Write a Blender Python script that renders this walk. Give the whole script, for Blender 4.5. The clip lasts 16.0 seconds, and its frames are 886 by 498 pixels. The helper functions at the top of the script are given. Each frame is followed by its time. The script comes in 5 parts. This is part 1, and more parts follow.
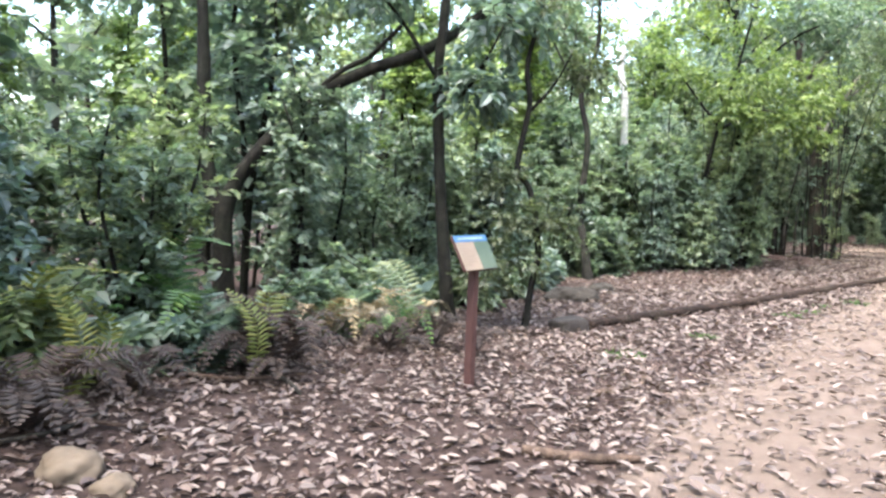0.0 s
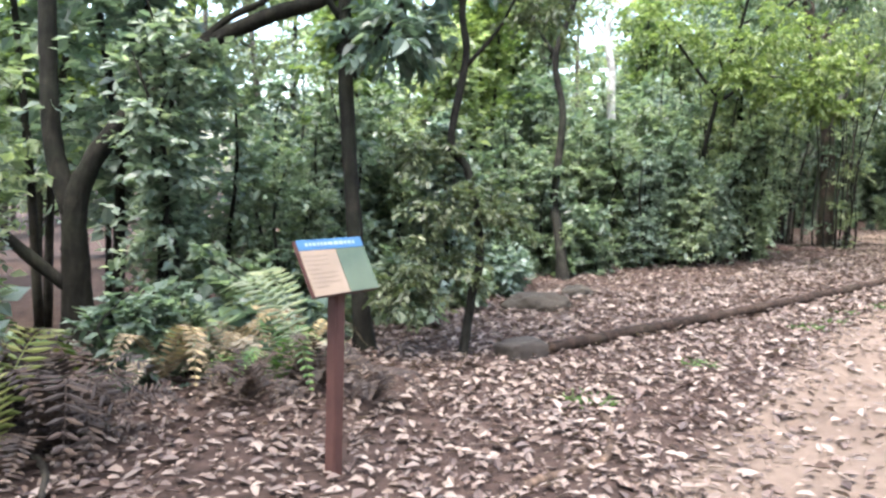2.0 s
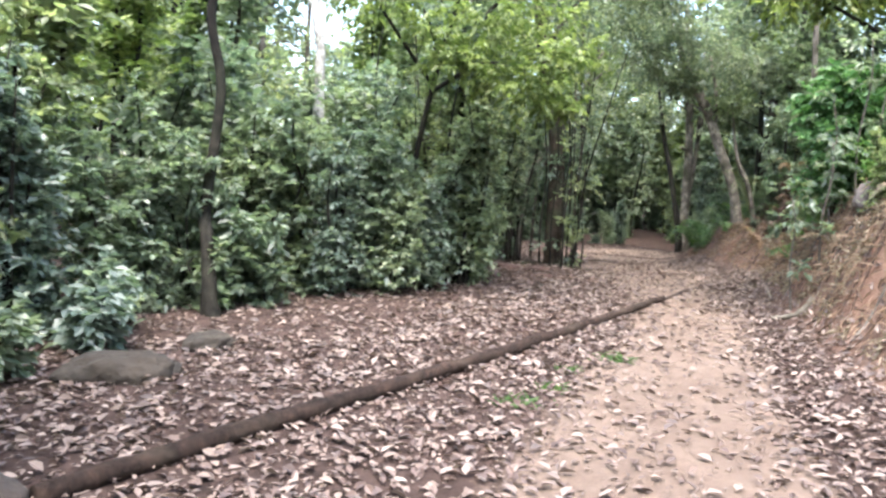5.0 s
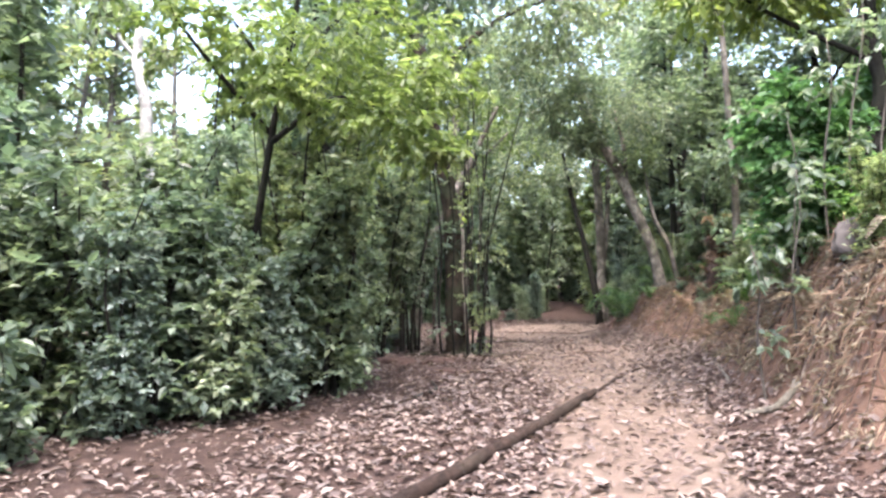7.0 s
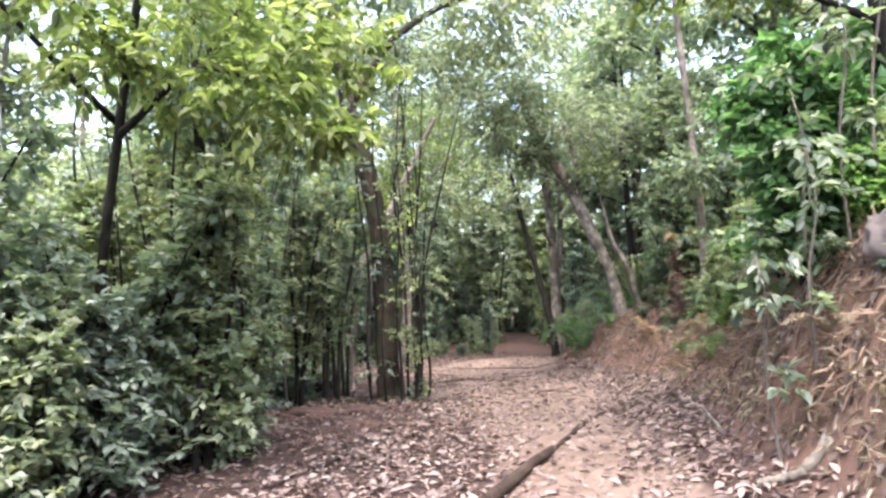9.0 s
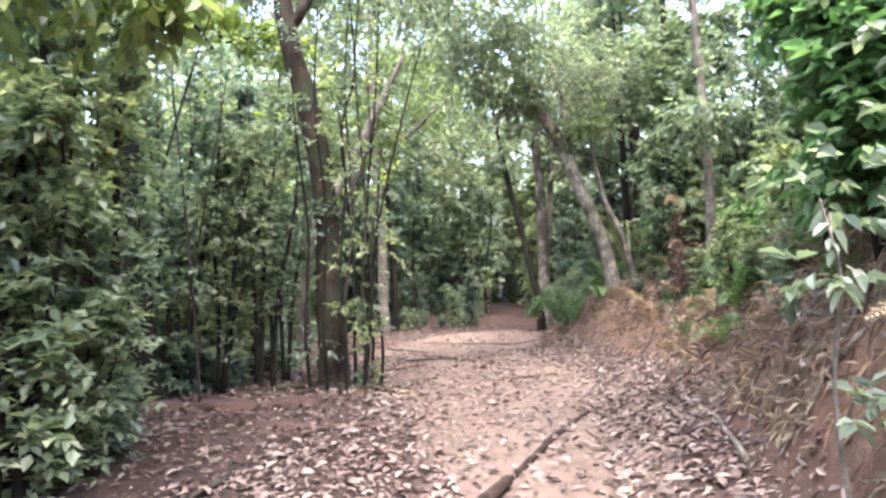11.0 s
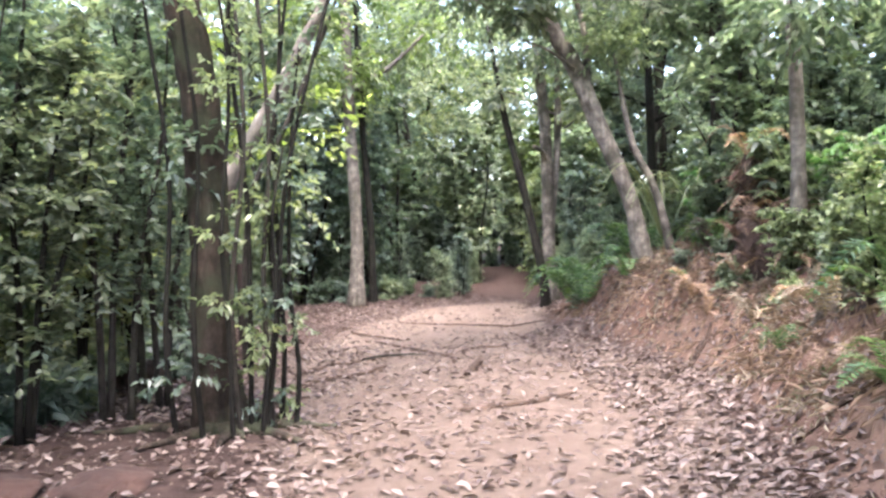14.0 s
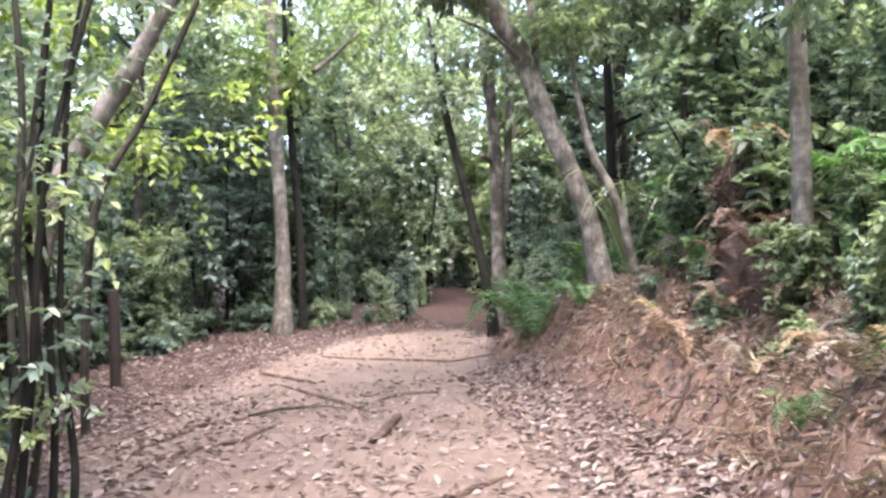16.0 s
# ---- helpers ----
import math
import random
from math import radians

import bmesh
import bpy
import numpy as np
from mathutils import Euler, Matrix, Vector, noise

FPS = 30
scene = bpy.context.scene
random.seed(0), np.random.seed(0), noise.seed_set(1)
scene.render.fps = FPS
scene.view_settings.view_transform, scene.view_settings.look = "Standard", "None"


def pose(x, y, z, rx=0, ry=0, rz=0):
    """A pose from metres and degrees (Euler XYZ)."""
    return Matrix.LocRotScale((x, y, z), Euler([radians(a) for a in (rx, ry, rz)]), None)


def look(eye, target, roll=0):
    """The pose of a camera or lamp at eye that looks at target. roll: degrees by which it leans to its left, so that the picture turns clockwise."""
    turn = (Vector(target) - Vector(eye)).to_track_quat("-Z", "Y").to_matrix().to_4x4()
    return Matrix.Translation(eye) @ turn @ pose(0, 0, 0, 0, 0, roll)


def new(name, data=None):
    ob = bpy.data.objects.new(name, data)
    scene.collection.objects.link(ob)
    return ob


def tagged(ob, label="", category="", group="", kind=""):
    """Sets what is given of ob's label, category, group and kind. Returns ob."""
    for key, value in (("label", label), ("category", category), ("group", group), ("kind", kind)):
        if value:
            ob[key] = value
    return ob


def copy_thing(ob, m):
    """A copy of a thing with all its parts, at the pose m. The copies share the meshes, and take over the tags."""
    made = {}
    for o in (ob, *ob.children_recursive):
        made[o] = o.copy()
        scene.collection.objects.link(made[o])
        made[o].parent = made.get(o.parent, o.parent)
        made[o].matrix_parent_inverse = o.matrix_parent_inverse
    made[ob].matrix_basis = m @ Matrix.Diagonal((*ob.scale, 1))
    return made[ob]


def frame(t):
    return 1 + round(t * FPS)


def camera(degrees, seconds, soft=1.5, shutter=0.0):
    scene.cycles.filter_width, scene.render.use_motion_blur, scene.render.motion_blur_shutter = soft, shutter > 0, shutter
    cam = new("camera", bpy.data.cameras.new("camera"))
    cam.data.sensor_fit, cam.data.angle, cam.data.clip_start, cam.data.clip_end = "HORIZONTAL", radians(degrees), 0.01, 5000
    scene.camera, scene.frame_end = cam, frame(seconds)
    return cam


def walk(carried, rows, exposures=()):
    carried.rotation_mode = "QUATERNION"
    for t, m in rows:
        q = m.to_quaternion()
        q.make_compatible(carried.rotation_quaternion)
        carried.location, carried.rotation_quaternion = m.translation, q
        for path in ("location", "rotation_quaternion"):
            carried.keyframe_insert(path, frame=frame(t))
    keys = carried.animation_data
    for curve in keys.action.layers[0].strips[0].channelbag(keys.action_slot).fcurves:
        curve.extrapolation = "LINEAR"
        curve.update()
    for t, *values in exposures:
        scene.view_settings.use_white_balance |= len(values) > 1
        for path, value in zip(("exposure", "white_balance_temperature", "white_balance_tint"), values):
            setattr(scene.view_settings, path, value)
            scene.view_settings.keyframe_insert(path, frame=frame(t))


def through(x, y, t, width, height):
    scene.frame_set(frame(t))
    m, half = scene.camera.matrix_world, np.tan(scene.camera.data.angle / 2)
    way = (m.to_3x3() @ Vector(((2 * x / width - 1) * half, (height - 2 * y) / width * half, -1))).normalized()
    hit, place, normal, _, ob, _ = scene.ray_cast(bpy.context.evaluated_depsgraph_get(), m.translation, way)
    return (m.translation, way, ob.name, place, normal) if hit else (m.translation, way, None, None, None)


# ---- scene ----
cam = camera(59.5, 16.0, soft=2.6)
PATH = [
    (0, (0.606, 1.023, 1.408), (0.616, 3.257, 1.247), 2.3),
    (0.5, (0.777, 1.524, 1.413), (0.710, 3.760, 1.282), 1.9),
    (1, (0.969, 2.032, 1.371), (0.896, 4.265, 1.223), 2.2),
    (1.5, (1.152, 2.549, 1.374), (1.063, 4.777, 1.159), 2.8),
    (2, (1.325, 3.070, 1.391), (1.338, 5.301, 1.195), 1.7),
    (2.5, (1.516, 3.594, 1.372), (1.555, 5.828, 1.217), 2.1),
    (3, (1.700, 4.136, 1.384), (1.829, 6.367, 1.235), 1.5),
    (3.5, (1.936, 4.566, 1.429), (2.081, 6.800, 1.316), 1.5),
    (4, (2.227, 5.022, 1.430), (2.464, 7.243, 1.266), 2.4),
    (4.5, (2.545, 5.431, 1.439), (2.933, 7.632, 1.286), 2.1),
    (5, (2.815, 5.814, 1.421), (3.511, 7.937, 1.268), 4.1),
    (5.2, (2.940, 6.002, 1.435), (3.765, 8.081, 1.306), 3.9),
    (7.3, (4.449, 8.292, 1.371), (5.369, 10.332, 1.478), -0.5),
    (7.5, (4.589, 8.435, 1.332), (5.531, 10.464, 1.443), -0.8),
    (8, (4.845, 8.844, 1.379), (5.869, 10.830, 1.537), -1.9),
    (8.5, (5.078, 9.204, 1.366), (6.089, 11.193, 1.558), -1.5),
    (9, (5.308, 9.536, 1.360), (6.331, 11.519, 1.549), -1.7),
    (9.2, (5.439, 9.670, 1.359), (6.437, 11.668, 1.537), -1.0),
    (11.3, (6.750, 11.254, 1.422), (7.797, 13.233, 1.478), -0.5),
    (11.5, (6.880, 11.455, 1.443), (7.940, 13.429, 1.469), -0.0),
    (12, (7.127, 11.888, 1.464), (8.150, 13.880, 1.486), -1.0),
    (12.5, (7.461, 12.368, 1.467), (8.476, 14.364, 1.491), -0.9),
    (13, (7.756, 12.868, 1.492), (8.813, 14.842, 1.462), -0.8),
    (13.5, (8.095, 13.349, 1.508), (9.152, 15.325, 1.495), -1.3),
    (14, (8.462, 13.867, 1.553), (9.496, 15.854, 1.524), -0.5),
    (14.5, (8.734, 14.220, 1.553), (9.899, 16.134, 1.544), -0.6),
    (15, (9.075, 14.552, 1.578), (10.232, 16.470, 1.605), 0.1),
    (15.5, (9.446, 14.955, 1.581), (10.613, 16.867, 1.604), 0.4),
    (16, (9.790, 15.346, 1.603), (10.922, 17.278, 1.623), -0.4),
]
EXPOSURES = [(0, 2.9, 6150, 7), (2.5, 2.9, 6250, 8), (5, 2.9, 6250, 10), (7.5, 3.06, 6350, 18), (9, 3.2, 6400, 20), (11.5, 3.5, 6300, 19), (14, 3.55, 6200, 20), (16, 3.55, 6150, 20)]
walk(cam, [(t, look(eye, target, roll)) for t, eye, target, roll in PATH], EXPOSURES)

# ---- world, sun ----
SUN_EL, SUN_AZ = radians(70), radians(205)
world = bpy.data.worlds.new("world")
scene.world = world
world.use_nodes = True
wn = world.node_tree.nodes
sky = wn.new("ShaderNodeTexSky")
sky.sky_type, sky.sun_disc = "NISHITA", False
sky.sun_elevation, sky.sun_rotation = SUN_EL, SUN_AZ
sky.air_density, sky.dust_density, sky.ozone_density = 1.2, 4.0, 1.0
wn["Background"].inputs["Strength"].default_value = 0.15
world.node_tree.links.new(sky.outputs["Color"], wn["Background"].inputs["Color"])
sun_data = bpy.data.lights.new("sun", "SUN")
sun_data.energy, sun_data.angle, sun_data.color = 1.5, radians(50), (1.0, 0.95, 0.88)
sun = new("sun", sun_data)
sun.matrix_world = look((0, 0, 60), (-20 * math.sin(SUN_AZ) * math.cos(SUN_EL), -20 * math.cos(SUN_AZ) * math.cos(SUN_EL), 60 - 20 * math.sin(SUN_EL)))


# ---- materials ----
class Nodes:
    """A short hand for node trees."""

    def __init__(self, name):
        self.mat = bpy.data.materials.new(name)
        self.mat.use_nodes = True
        self.tree = self.mat.node_tree
        self.bsdf = self.tree.nodes["Principled BSDF"]
        self.out = self.tree.nodes["Material Output"]

    def add(self, kind, **sockets):
        n = self.tree.nodes.new(kind)
        for k, v in sockets.items():
            n.inputs[k.replace("_", " ")].default_value = v
        return n

    def link(self, a, b):
        self.tree.links.new(a, b)

    def noise(self, scale, detail=4.0, rough=0.6, coord="Object"):
        tc = self.add("ShaderNodeTexCoord")
        n = self.add("ShaderNodeTexNoise", Scale=scale, Detail=detail, Roughness=rough)
        self.link(tc.outputs[coord], n.inputs["Vector"])
        return n.outputs["Fac"]

    def ramp(self, fac, stops):
        r = self.add("ShaderNodeValToRGB")
        el = r.color_ramp.elements
        while len(el) < len(stops):
            el.new(0.5)
        for e, (p, c) in zip(el, stops):
            e.position, e.color = p, (*c, 1)
        self.link(fac, r.inputs["Fac"])
        return r.outputs["Color"]

    def mix(self, fac, a, b, mode="MIX"):
        m = self.tree.nodes.new("ShaderNodeMix")
        m.data_type, m.blend_type = "RGBA", mode
        for sock, v in ((m.inputs[0], fac), (m.inputs[6], a), (m.inputs[7], b)):
            if isinstance(v, (int, float)):
                sock.default_value = v
            elif isinstance(v, tuple):
                sock.default_value = (*v, 1)
            else:
                self.link(v, sock)
        return m.outputs[2]

    def bump(self, height, strength, distance):
        b = self.add("ShaderNodeBump", Strength=strength, Distance=distance)
        self.link(height, b.inputs["Height"])
        self.link(b.outputs["Normal"], self.bsdf.inputs["Normal"])

    def color(self, c):
        if isinstance(c, tuple):
            self.bsdf.inputs["Base Color"].default_value = (*c, 1)
        else:
            self.link(c, self.bsdf.inputs["Base Color"])

    def rough(self, v):
        self.bsdf.inputs["Roughness"].default_value = v
        return self


def leaf_material(name, dark, mid, light, rough=0.42, through=0.35):
    """Leaves that differ one from the next and from plant to plant, and let some light pass."""
    m = Nodes(name)
    geo, info = m.add("ShaderNodeNewGeometry"), m.add("ShaderNodeObjectInfo")
    tone = m.ramp(geo.outputs["Random Per Island"], [(0.0, dark), (0.5, mid), (0.92, light), (1.0, tuple(min(1, v * 1.25) for v in light))])
    plant = m.ramp(info.outputs["Random"], [(0.0, (0.72, 0.78, 0.8)), (0.5, (1, 1, 1)), (1.0, (1.25, 1.18, 0.85))])
    tone = m.mix(1.0, tone, plant, "MULTIPLY")
    tone = m.mix(0.35, tone, m.ramp(m.noise(9.0), [(0.3, (0.6, 0.6, 0.6)), (0.7, (1.2, 1.2, 1.1))]), "MULTIPLY")
    m.color(tone)
    m.rough(rough)
    m.bsdf.inputs["Specular IOR Level"].default_value = 0.65
    tr = m.add("ShaderNodeBsdfTranslucent")
    m.link(m.mix(1.0, tone, (1.25, 1.35, 0.85), "MULTIPLY"), tr.inputs["Color"])
    mx = m.add("ShaderNodeMixShader", Fac=through)
    m.link(m.bsdf.outputs[0], mx.inputs[1])
    m.link(tr.outputs[0], mx.inputs[2])
    m.link(mx.outputs[0], m.out.inputs["Surface"])
    return m.mat


def bark_material(name, dark, light, moss=(0.1, 0.13, 0.05), moss_amount=0.35, scale=14.0):
    m = Nodes(name)
    tc = m.add("ShaderNodeTexCoord")
    mp = m.add("ShaderNodeMapping", Scale=(1.0, 1.0, 0.22))
    m.link(tc.outputs["Object"], mp.inputs["Vector"])
    n = m.add("ShaderNodeTexNoise", Scale=scale, Detail=6.0, Roughness=0.7)
    m.link(mp.outputs[0], n.inputs["Vector"])
    base = m.ramp(n.outputs["Fac"], [(0.3, dark), (0.68, light)])
    patch = m.ramp(m.noise(2.2), [(0.48, (0, 0, 0)), (0.62, (moss_amount,) * 3)])
    base = m.mix(0.85, base, m.ramp(m.noise(5.0, 6.0, 0.7), [(0.36, (0.35, 0.34, 0.33)), (0.5, (0.9, 0.9, 0.9)), (0.66, (1.9, 1.88, 1.8))]), "MULTIPLY")
    m.color(m.mix(patch, base, moss))
    m.rough(0.9)
    m.bsdf.inputs["Specular IOR Level"].default_value = 0.2
    m.bump(n.outputs["Fac"], 1.0, 0.04)
    return m.mat


def plain_material(name, a, b, scale, rough, bump=0.3, depth=0.01, metal=0.0):
    m = Nodes(name)
    n = m.noise(scale, 6.0, 0.65)
    big = m.noise(scale * 0.17, 3.0)
    m.color(m.mix(0.5, m.ramp(n, [(0.3, a), (0.7, b)]), m.ramp(big, [(0.35, a), (0.65, b)])))
    m.rough(rough)
    m.bsdf.inputs["Metallic"].default_value = metal
    m.bump(n, bump, depth)
    return m.mat


def ground_material():
    """Trodden pinkish clay on the trail, humus beside it, raw red earth on the cut bank."""
    m = Nodes("forest_soil")
    fine, mid, big = m.noise(55.0, 6.0, 0.7), m.noise(7.0, 5.0, 0.65), m.noise(1.1, 4.0)
    clay = m.mix(0.5, m.ramp(mid, [(0.3, (0.118, 0.085, 0.068)), (0.7, (0.205, 0.158, 0.128))]), m.ramp(big, [(0.35, (0.128, 0.093, 0.075)), (0.7, (0.205, 0.158, 0.131))]))
    humus = m.ramp(mid, [(0.3, (0.03, 0.02, 0.017)), (0.7, (0.08, 0.053, 0.045))])
    earth = m.mix(0.5, m.ramp(mid, [(0.3, (0.19, 0.108, 0.077)), (0.7, (0.335, 0.212, 0.154))]), m.ramp(big, [(0.4, (0.222, 0.128, 0.088)), (0.65, (0.31, 0.226, 0.172))]))
    bare, bank = m.add("ShaderNodeAttribute"), m.add("ShaderNodeAttribute")
    bare.attribute_name, bank.attribute_name = "bare", "bank"
    ragged = m.add("ShaderNodeMath")
    ragged.operation = "ADD"
    m.link(bare.outputs["Fac"], ragged.inputs[0])
    sc = m.add("ShaderNodeMath")
    sc.operation = "MULTIPLY_ADD"
    m.link(mid, sc.inputs[0])
    sc.inputs[1].default_value, sc.inputs[2].default_value = 0.9, -0.45
    m.link(sc.outputs[0], ragged.inputs[1])
    mask = m.ramp(ragged.outputs[0], [(0.3, (0, 0, 0)), (0.65, (1, 1, 1))])
    soil = m.mix(bank.outputs["Fac"], humus, earth)
    col = m.mix(mask, soil, clay)
    col = m.mix(0.5, col, m.ramp(fine, [(0.25, (0.6, 0.58, 0.56)), (0.75, (1.25, 1.23, 1.22))]), "MULTIPLY")
    m.color(col)
    m.rough(0.95)
    m.bsdf.inputs["Specular IOR Level"].default_value = 0.15
    m.bump(m.mix(0.45, fine, mid), 1.0, 0.05)
    return m.mat


SOIL = ground_material()
LEAF_DARK = leaf_material("leaf_dark_glossy", (0.0864, 0.122, 0.105), (0.162, 0.213, 0.1827), (0.2646, 0.31, 0.2751), 0.36, 0.5)
LEAF_MID = leaf_material("leaf_mid_green", (0.088, 0.122, 0.092), (0.1518, 0.2, 0.1495), (0.2486, 0.295, 0.2254), 0.36, 0.55)
LEAF_BRIGHT = leaf_material("leaf_fresh_green", (0.06272, 0.1358, 0.05292), (0.1187, 0.2444, 0.09072), (0.2128, 0.3473, 0.1661), 0.42, 0.5)
LEAF_YELLOW = leaf_material("leaf_yellow_green", (0.0759, 0.11, 0.03726), (0.1364, 0.189, 0.06831), (0.2222, 0.271, 0.1118), 0.5, 0.55)
LEAF_OLIVE = leaf_material("leaf_olive_green", (0.0405, 0.05412, 0.0273), (0.0765, 0.09676, 0.04725), (0.135, 0.1558, 0.084), 0.45, 0.45)
LEAF_FAR = leaf_material("leaf_far_canopy", (0.09328, 0.1215, 0.08781), (0.1696, 0.2029, 0.1467), (0.2629, 0.2911, 0.215), 0.5, 0.6)
FROND_GREEN = leaf_material("frond_green", (0.034, 0.085, 0.0255), (0.068, 0.145, 0.0425), (0.128, 0.204, 0.068), 0.5, 0.4)
FROND_YELLOW = leaf_material("frond_yellowed", (0.096, 0.12, 0.024), (0.16, 0.176, 0.04), (0.224, 0.216, 0.064), 0.6, 0.4)
FROND_PALE = leaf_material("frond_pale", (0.102, 0.136, 0.0765), (0.153, 0.187, 0.111), (0.221, 0.246, 0.162), 0.6, 0.35)
FROND_DRY = leaf_material("frond_dry", (0.0137, 0.0078, 0.00702), (0.0292, 0.0168, 0.0137), (0.0507, 0.0312, 0.0234), 0.85, 0.15)
FIBRE_BROWN = leaf_material("fibre_brown", (0.04, 0.022, 0.016), (0.09, 0.05, 0.036), (0.16, 0.1, 0.074), 0.85, 0.15)
GRASS_DRY = leaf_material("grass_dry", (0.138, 0.0864, 0.06), (0.228, 0.15, 0.1056), (0.372, 0.258, 0.1896), 0.85, 0.2)
GRASS_OLIVE = leaf_material("matted_olive_growth", (0.126, 0.096, 0.0672), (0.216, 0.1716, 0.1224), (0.342, 0.276, 0.2064), 0.85, 0.2)
LITTER = leaf_material("litter_leaves", (0.048, 0.028, 0.024), (0.112, 0.073, 0.06), (0.2, 0.149, 0.128), 0.6, 0.08)
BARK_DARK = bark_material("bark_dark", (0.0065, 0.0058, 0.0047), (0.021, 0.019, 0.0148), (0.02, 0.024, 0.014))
BARK_BROWN = bark_material("bark_brown", (0.019, 0.016, 0.013), (0.058, 0.05, 0.041), (0.045, 0.05, 0.033), 0.5)
BARK_RED = bark_material("bark_reddish", (0.012, 0.009, 0.007), (0.058, 0.043, 0.033), (0.045, 0.052, 0.03), 0.85, 10.0)
BARK_PALE = bark_material("bark_pale", (0.075, 0.066, 0.055), (0.19, 0.168, 0.144), (0.08, 0.076, 0.058), 0.5, 9.0)
BARK_GREY = bark_material("bark_light_grey", (0.07, 0.06, 0.05), (0.25, 0.222, 0.19), (0.06, 0.056, 0.042), 0.9, 8.0)
BARK_WHITE = bark_material("bark_bleached", (0.293, 0.286, 0.273), (0.488, 0.481, 0.461), (0.26, 0.247, 0.221), 0.4, 9.0)
ROOT_WOOD = bark_material("root_wood", (0.0422, 0.0264, 0.0194), (0.106, 0.0742, 0.0563), (0.0704, 0.0458, 0.0352), 0.5, 20.0)
LOG_WOOD = bark_material("kerb_log_wood", (0.013, 0.00763, 0.00588), (0.0368, 0.0227, 0.0174), (0.0433, 0.0325, 0.0239), 0.6, 16.0)
STONE_BROWN = plain_material("stone_brown", (0.0106, 0.00747, 0.00585), (0.0276, 0.0202, 0.016), 9.0, 0.9, 0.7, 0.03)
STONE_MOSS = plain_material("stone_mossy", (0.013, 0.0105, 0.0075), (0.044, 0.034, 0.025), 8.0, 0.95, 1.0, 0.05)
STONE_TAN = plain_material("stone_tan", (0.0833, 0.058, 0.0371), (0.134, 0.1, 0.0695), 7.0, 0.85, 0.5, 0.02)
EARTH_RED = plain_material("red_earth_lump", (0.02, 0.0095, 0.007), (0.055, 0.027, 0.019), 12.0, 0.95, 0.8, 0.04)
EARTH_BROWN = plain_material("brown_earth_heap", (0.024, 0.014, 0.01), (0.075, 0.046, 0.034), 14.0, 0.95, 1.0, 0.06)
STONE_PALE = plain_material("stone_pale", (0.0756, 0.0606, 0.0525), (0.13, 0.111, 0.101), 6.0, 0.85, 0.5, 0.02)
PAINT_BROWN = plain_material("sign_post_paint", (0.0504, 0.021, 0.0189), (0.0798, 0.0357, 0.0294), 24.0, 0.6, 0.25, 0.004)
RUST_POST = plain_material("old_post", (0.009, 0.0045, 0.0037), (0.021, 0.0105, 0.0082), 22.0, 0.8, 0.4, 0.006)
SIGN_BLUE = plain_material("sign_blue", (0.03, 0.085, 0.175), (0.04, 0.11, 0.21), 12.0, 0.4, 0.05, 0.002)
SIGN_CREAM = plain_material("sign_cream", (0.17, 0.123, 0.085), (0.23, 0.174, 0.128), 11.0, 0.5, 0.08, 0.002)
SIGN_GREEN = plain_material("sign_picture_green", (0.036, 0.055, 0.036), (0.085, 0.105, 0.07), 8.0, 0.4, 0.05, 0.002)
INK = plain_material("sign_ink", (0.15, 0.11, 0.08), (0.19, 0.145, 0.11), 30.0, 0.6, 0.02, 0.001)
INK_WHITE = plain_material("sign_ink_white", (0.21, 0.26, 0.315), (0.252, 0.294, 0.336), 30.0, 0.6, 0.02, 0.001)

# ---- mesh helpers ----
RNG = np.random.default_rng(7)


def sheet(name, verts, quads, smooth=False):
    """A mesh out of an array of points and an array of four-cornered faces."""
    verts, quads = np.asarray(verts, np.float32).reshape(-1, 3), np.asarray(quads, np.int32).reshape(-1, 4)
    me = bpy.data.meshes.new(name)
    me.vertices.add(len(verts))
    me.vertices.foreach_set("co", verts.ravel())
    me.loops.add(quads.size)
    me.loops.foreach_set("vertex_index", quads.ravel())
    me.polygons.add(len(quads))
    me.polygons.foreach_set("loop_start", np.arange(0, quads.size, 4, dtype=np.int32))
    me.polygons.foreach_set("use_smooth", np.full(len(quads), smooth))
    me.update(calc_edges=True)
    return me


def part(name, me, material, parent=None, label=""):
    """One mesh object, under a thing or a part where one is given."""
    if isinstance(me, bmesh.types.BMesh):
        bm, me = me, bpy.data.meshes.new(name)
        bm.to_mesh(me)
        bm.free()
    if not me.materials:
        me.materials.append(material)
    ob = new(name, me)
    if parent is not None:
        ob.parent = parent
    return tagged(ob, label)


def thing(name, at, label, category, group="", kind="", turn=0.0, size=1.0):
    ob = new(name)
    ob.empty_display_size = 0.1
    ob.matrix_basis = pose(*at, 0, 0, turn) @ Matrix.Scale(size, 4)
    return tagged(ob, label, category, group, kind)


def unit(v):
    return v / np.maximum(np.linalg.norm(v, axis=-1, keepdims=True), 1e-9)


def curve(points, n):
    """n points on a smooth line through the given ones."""
    p = np.asarray(points, float)
    p = np.vstack([2 * p[0] - p[1], p, 2 * p[-1] - p[-2]])
    t = np.linspace(0, len(p) - 3 - 1e-6, n)
    i, f = t.astype(int), (t % 1)[:, None]
    a, b, c, d = p[i], p[i + 1], p[i + 2], p[i + 3]
    return 0.5 * (2 * b + (c - a) * f + (2 * a - 5 * b + 4 * c - d) * f**2 + (3 * b - a - 3 * c + d) * f**3)


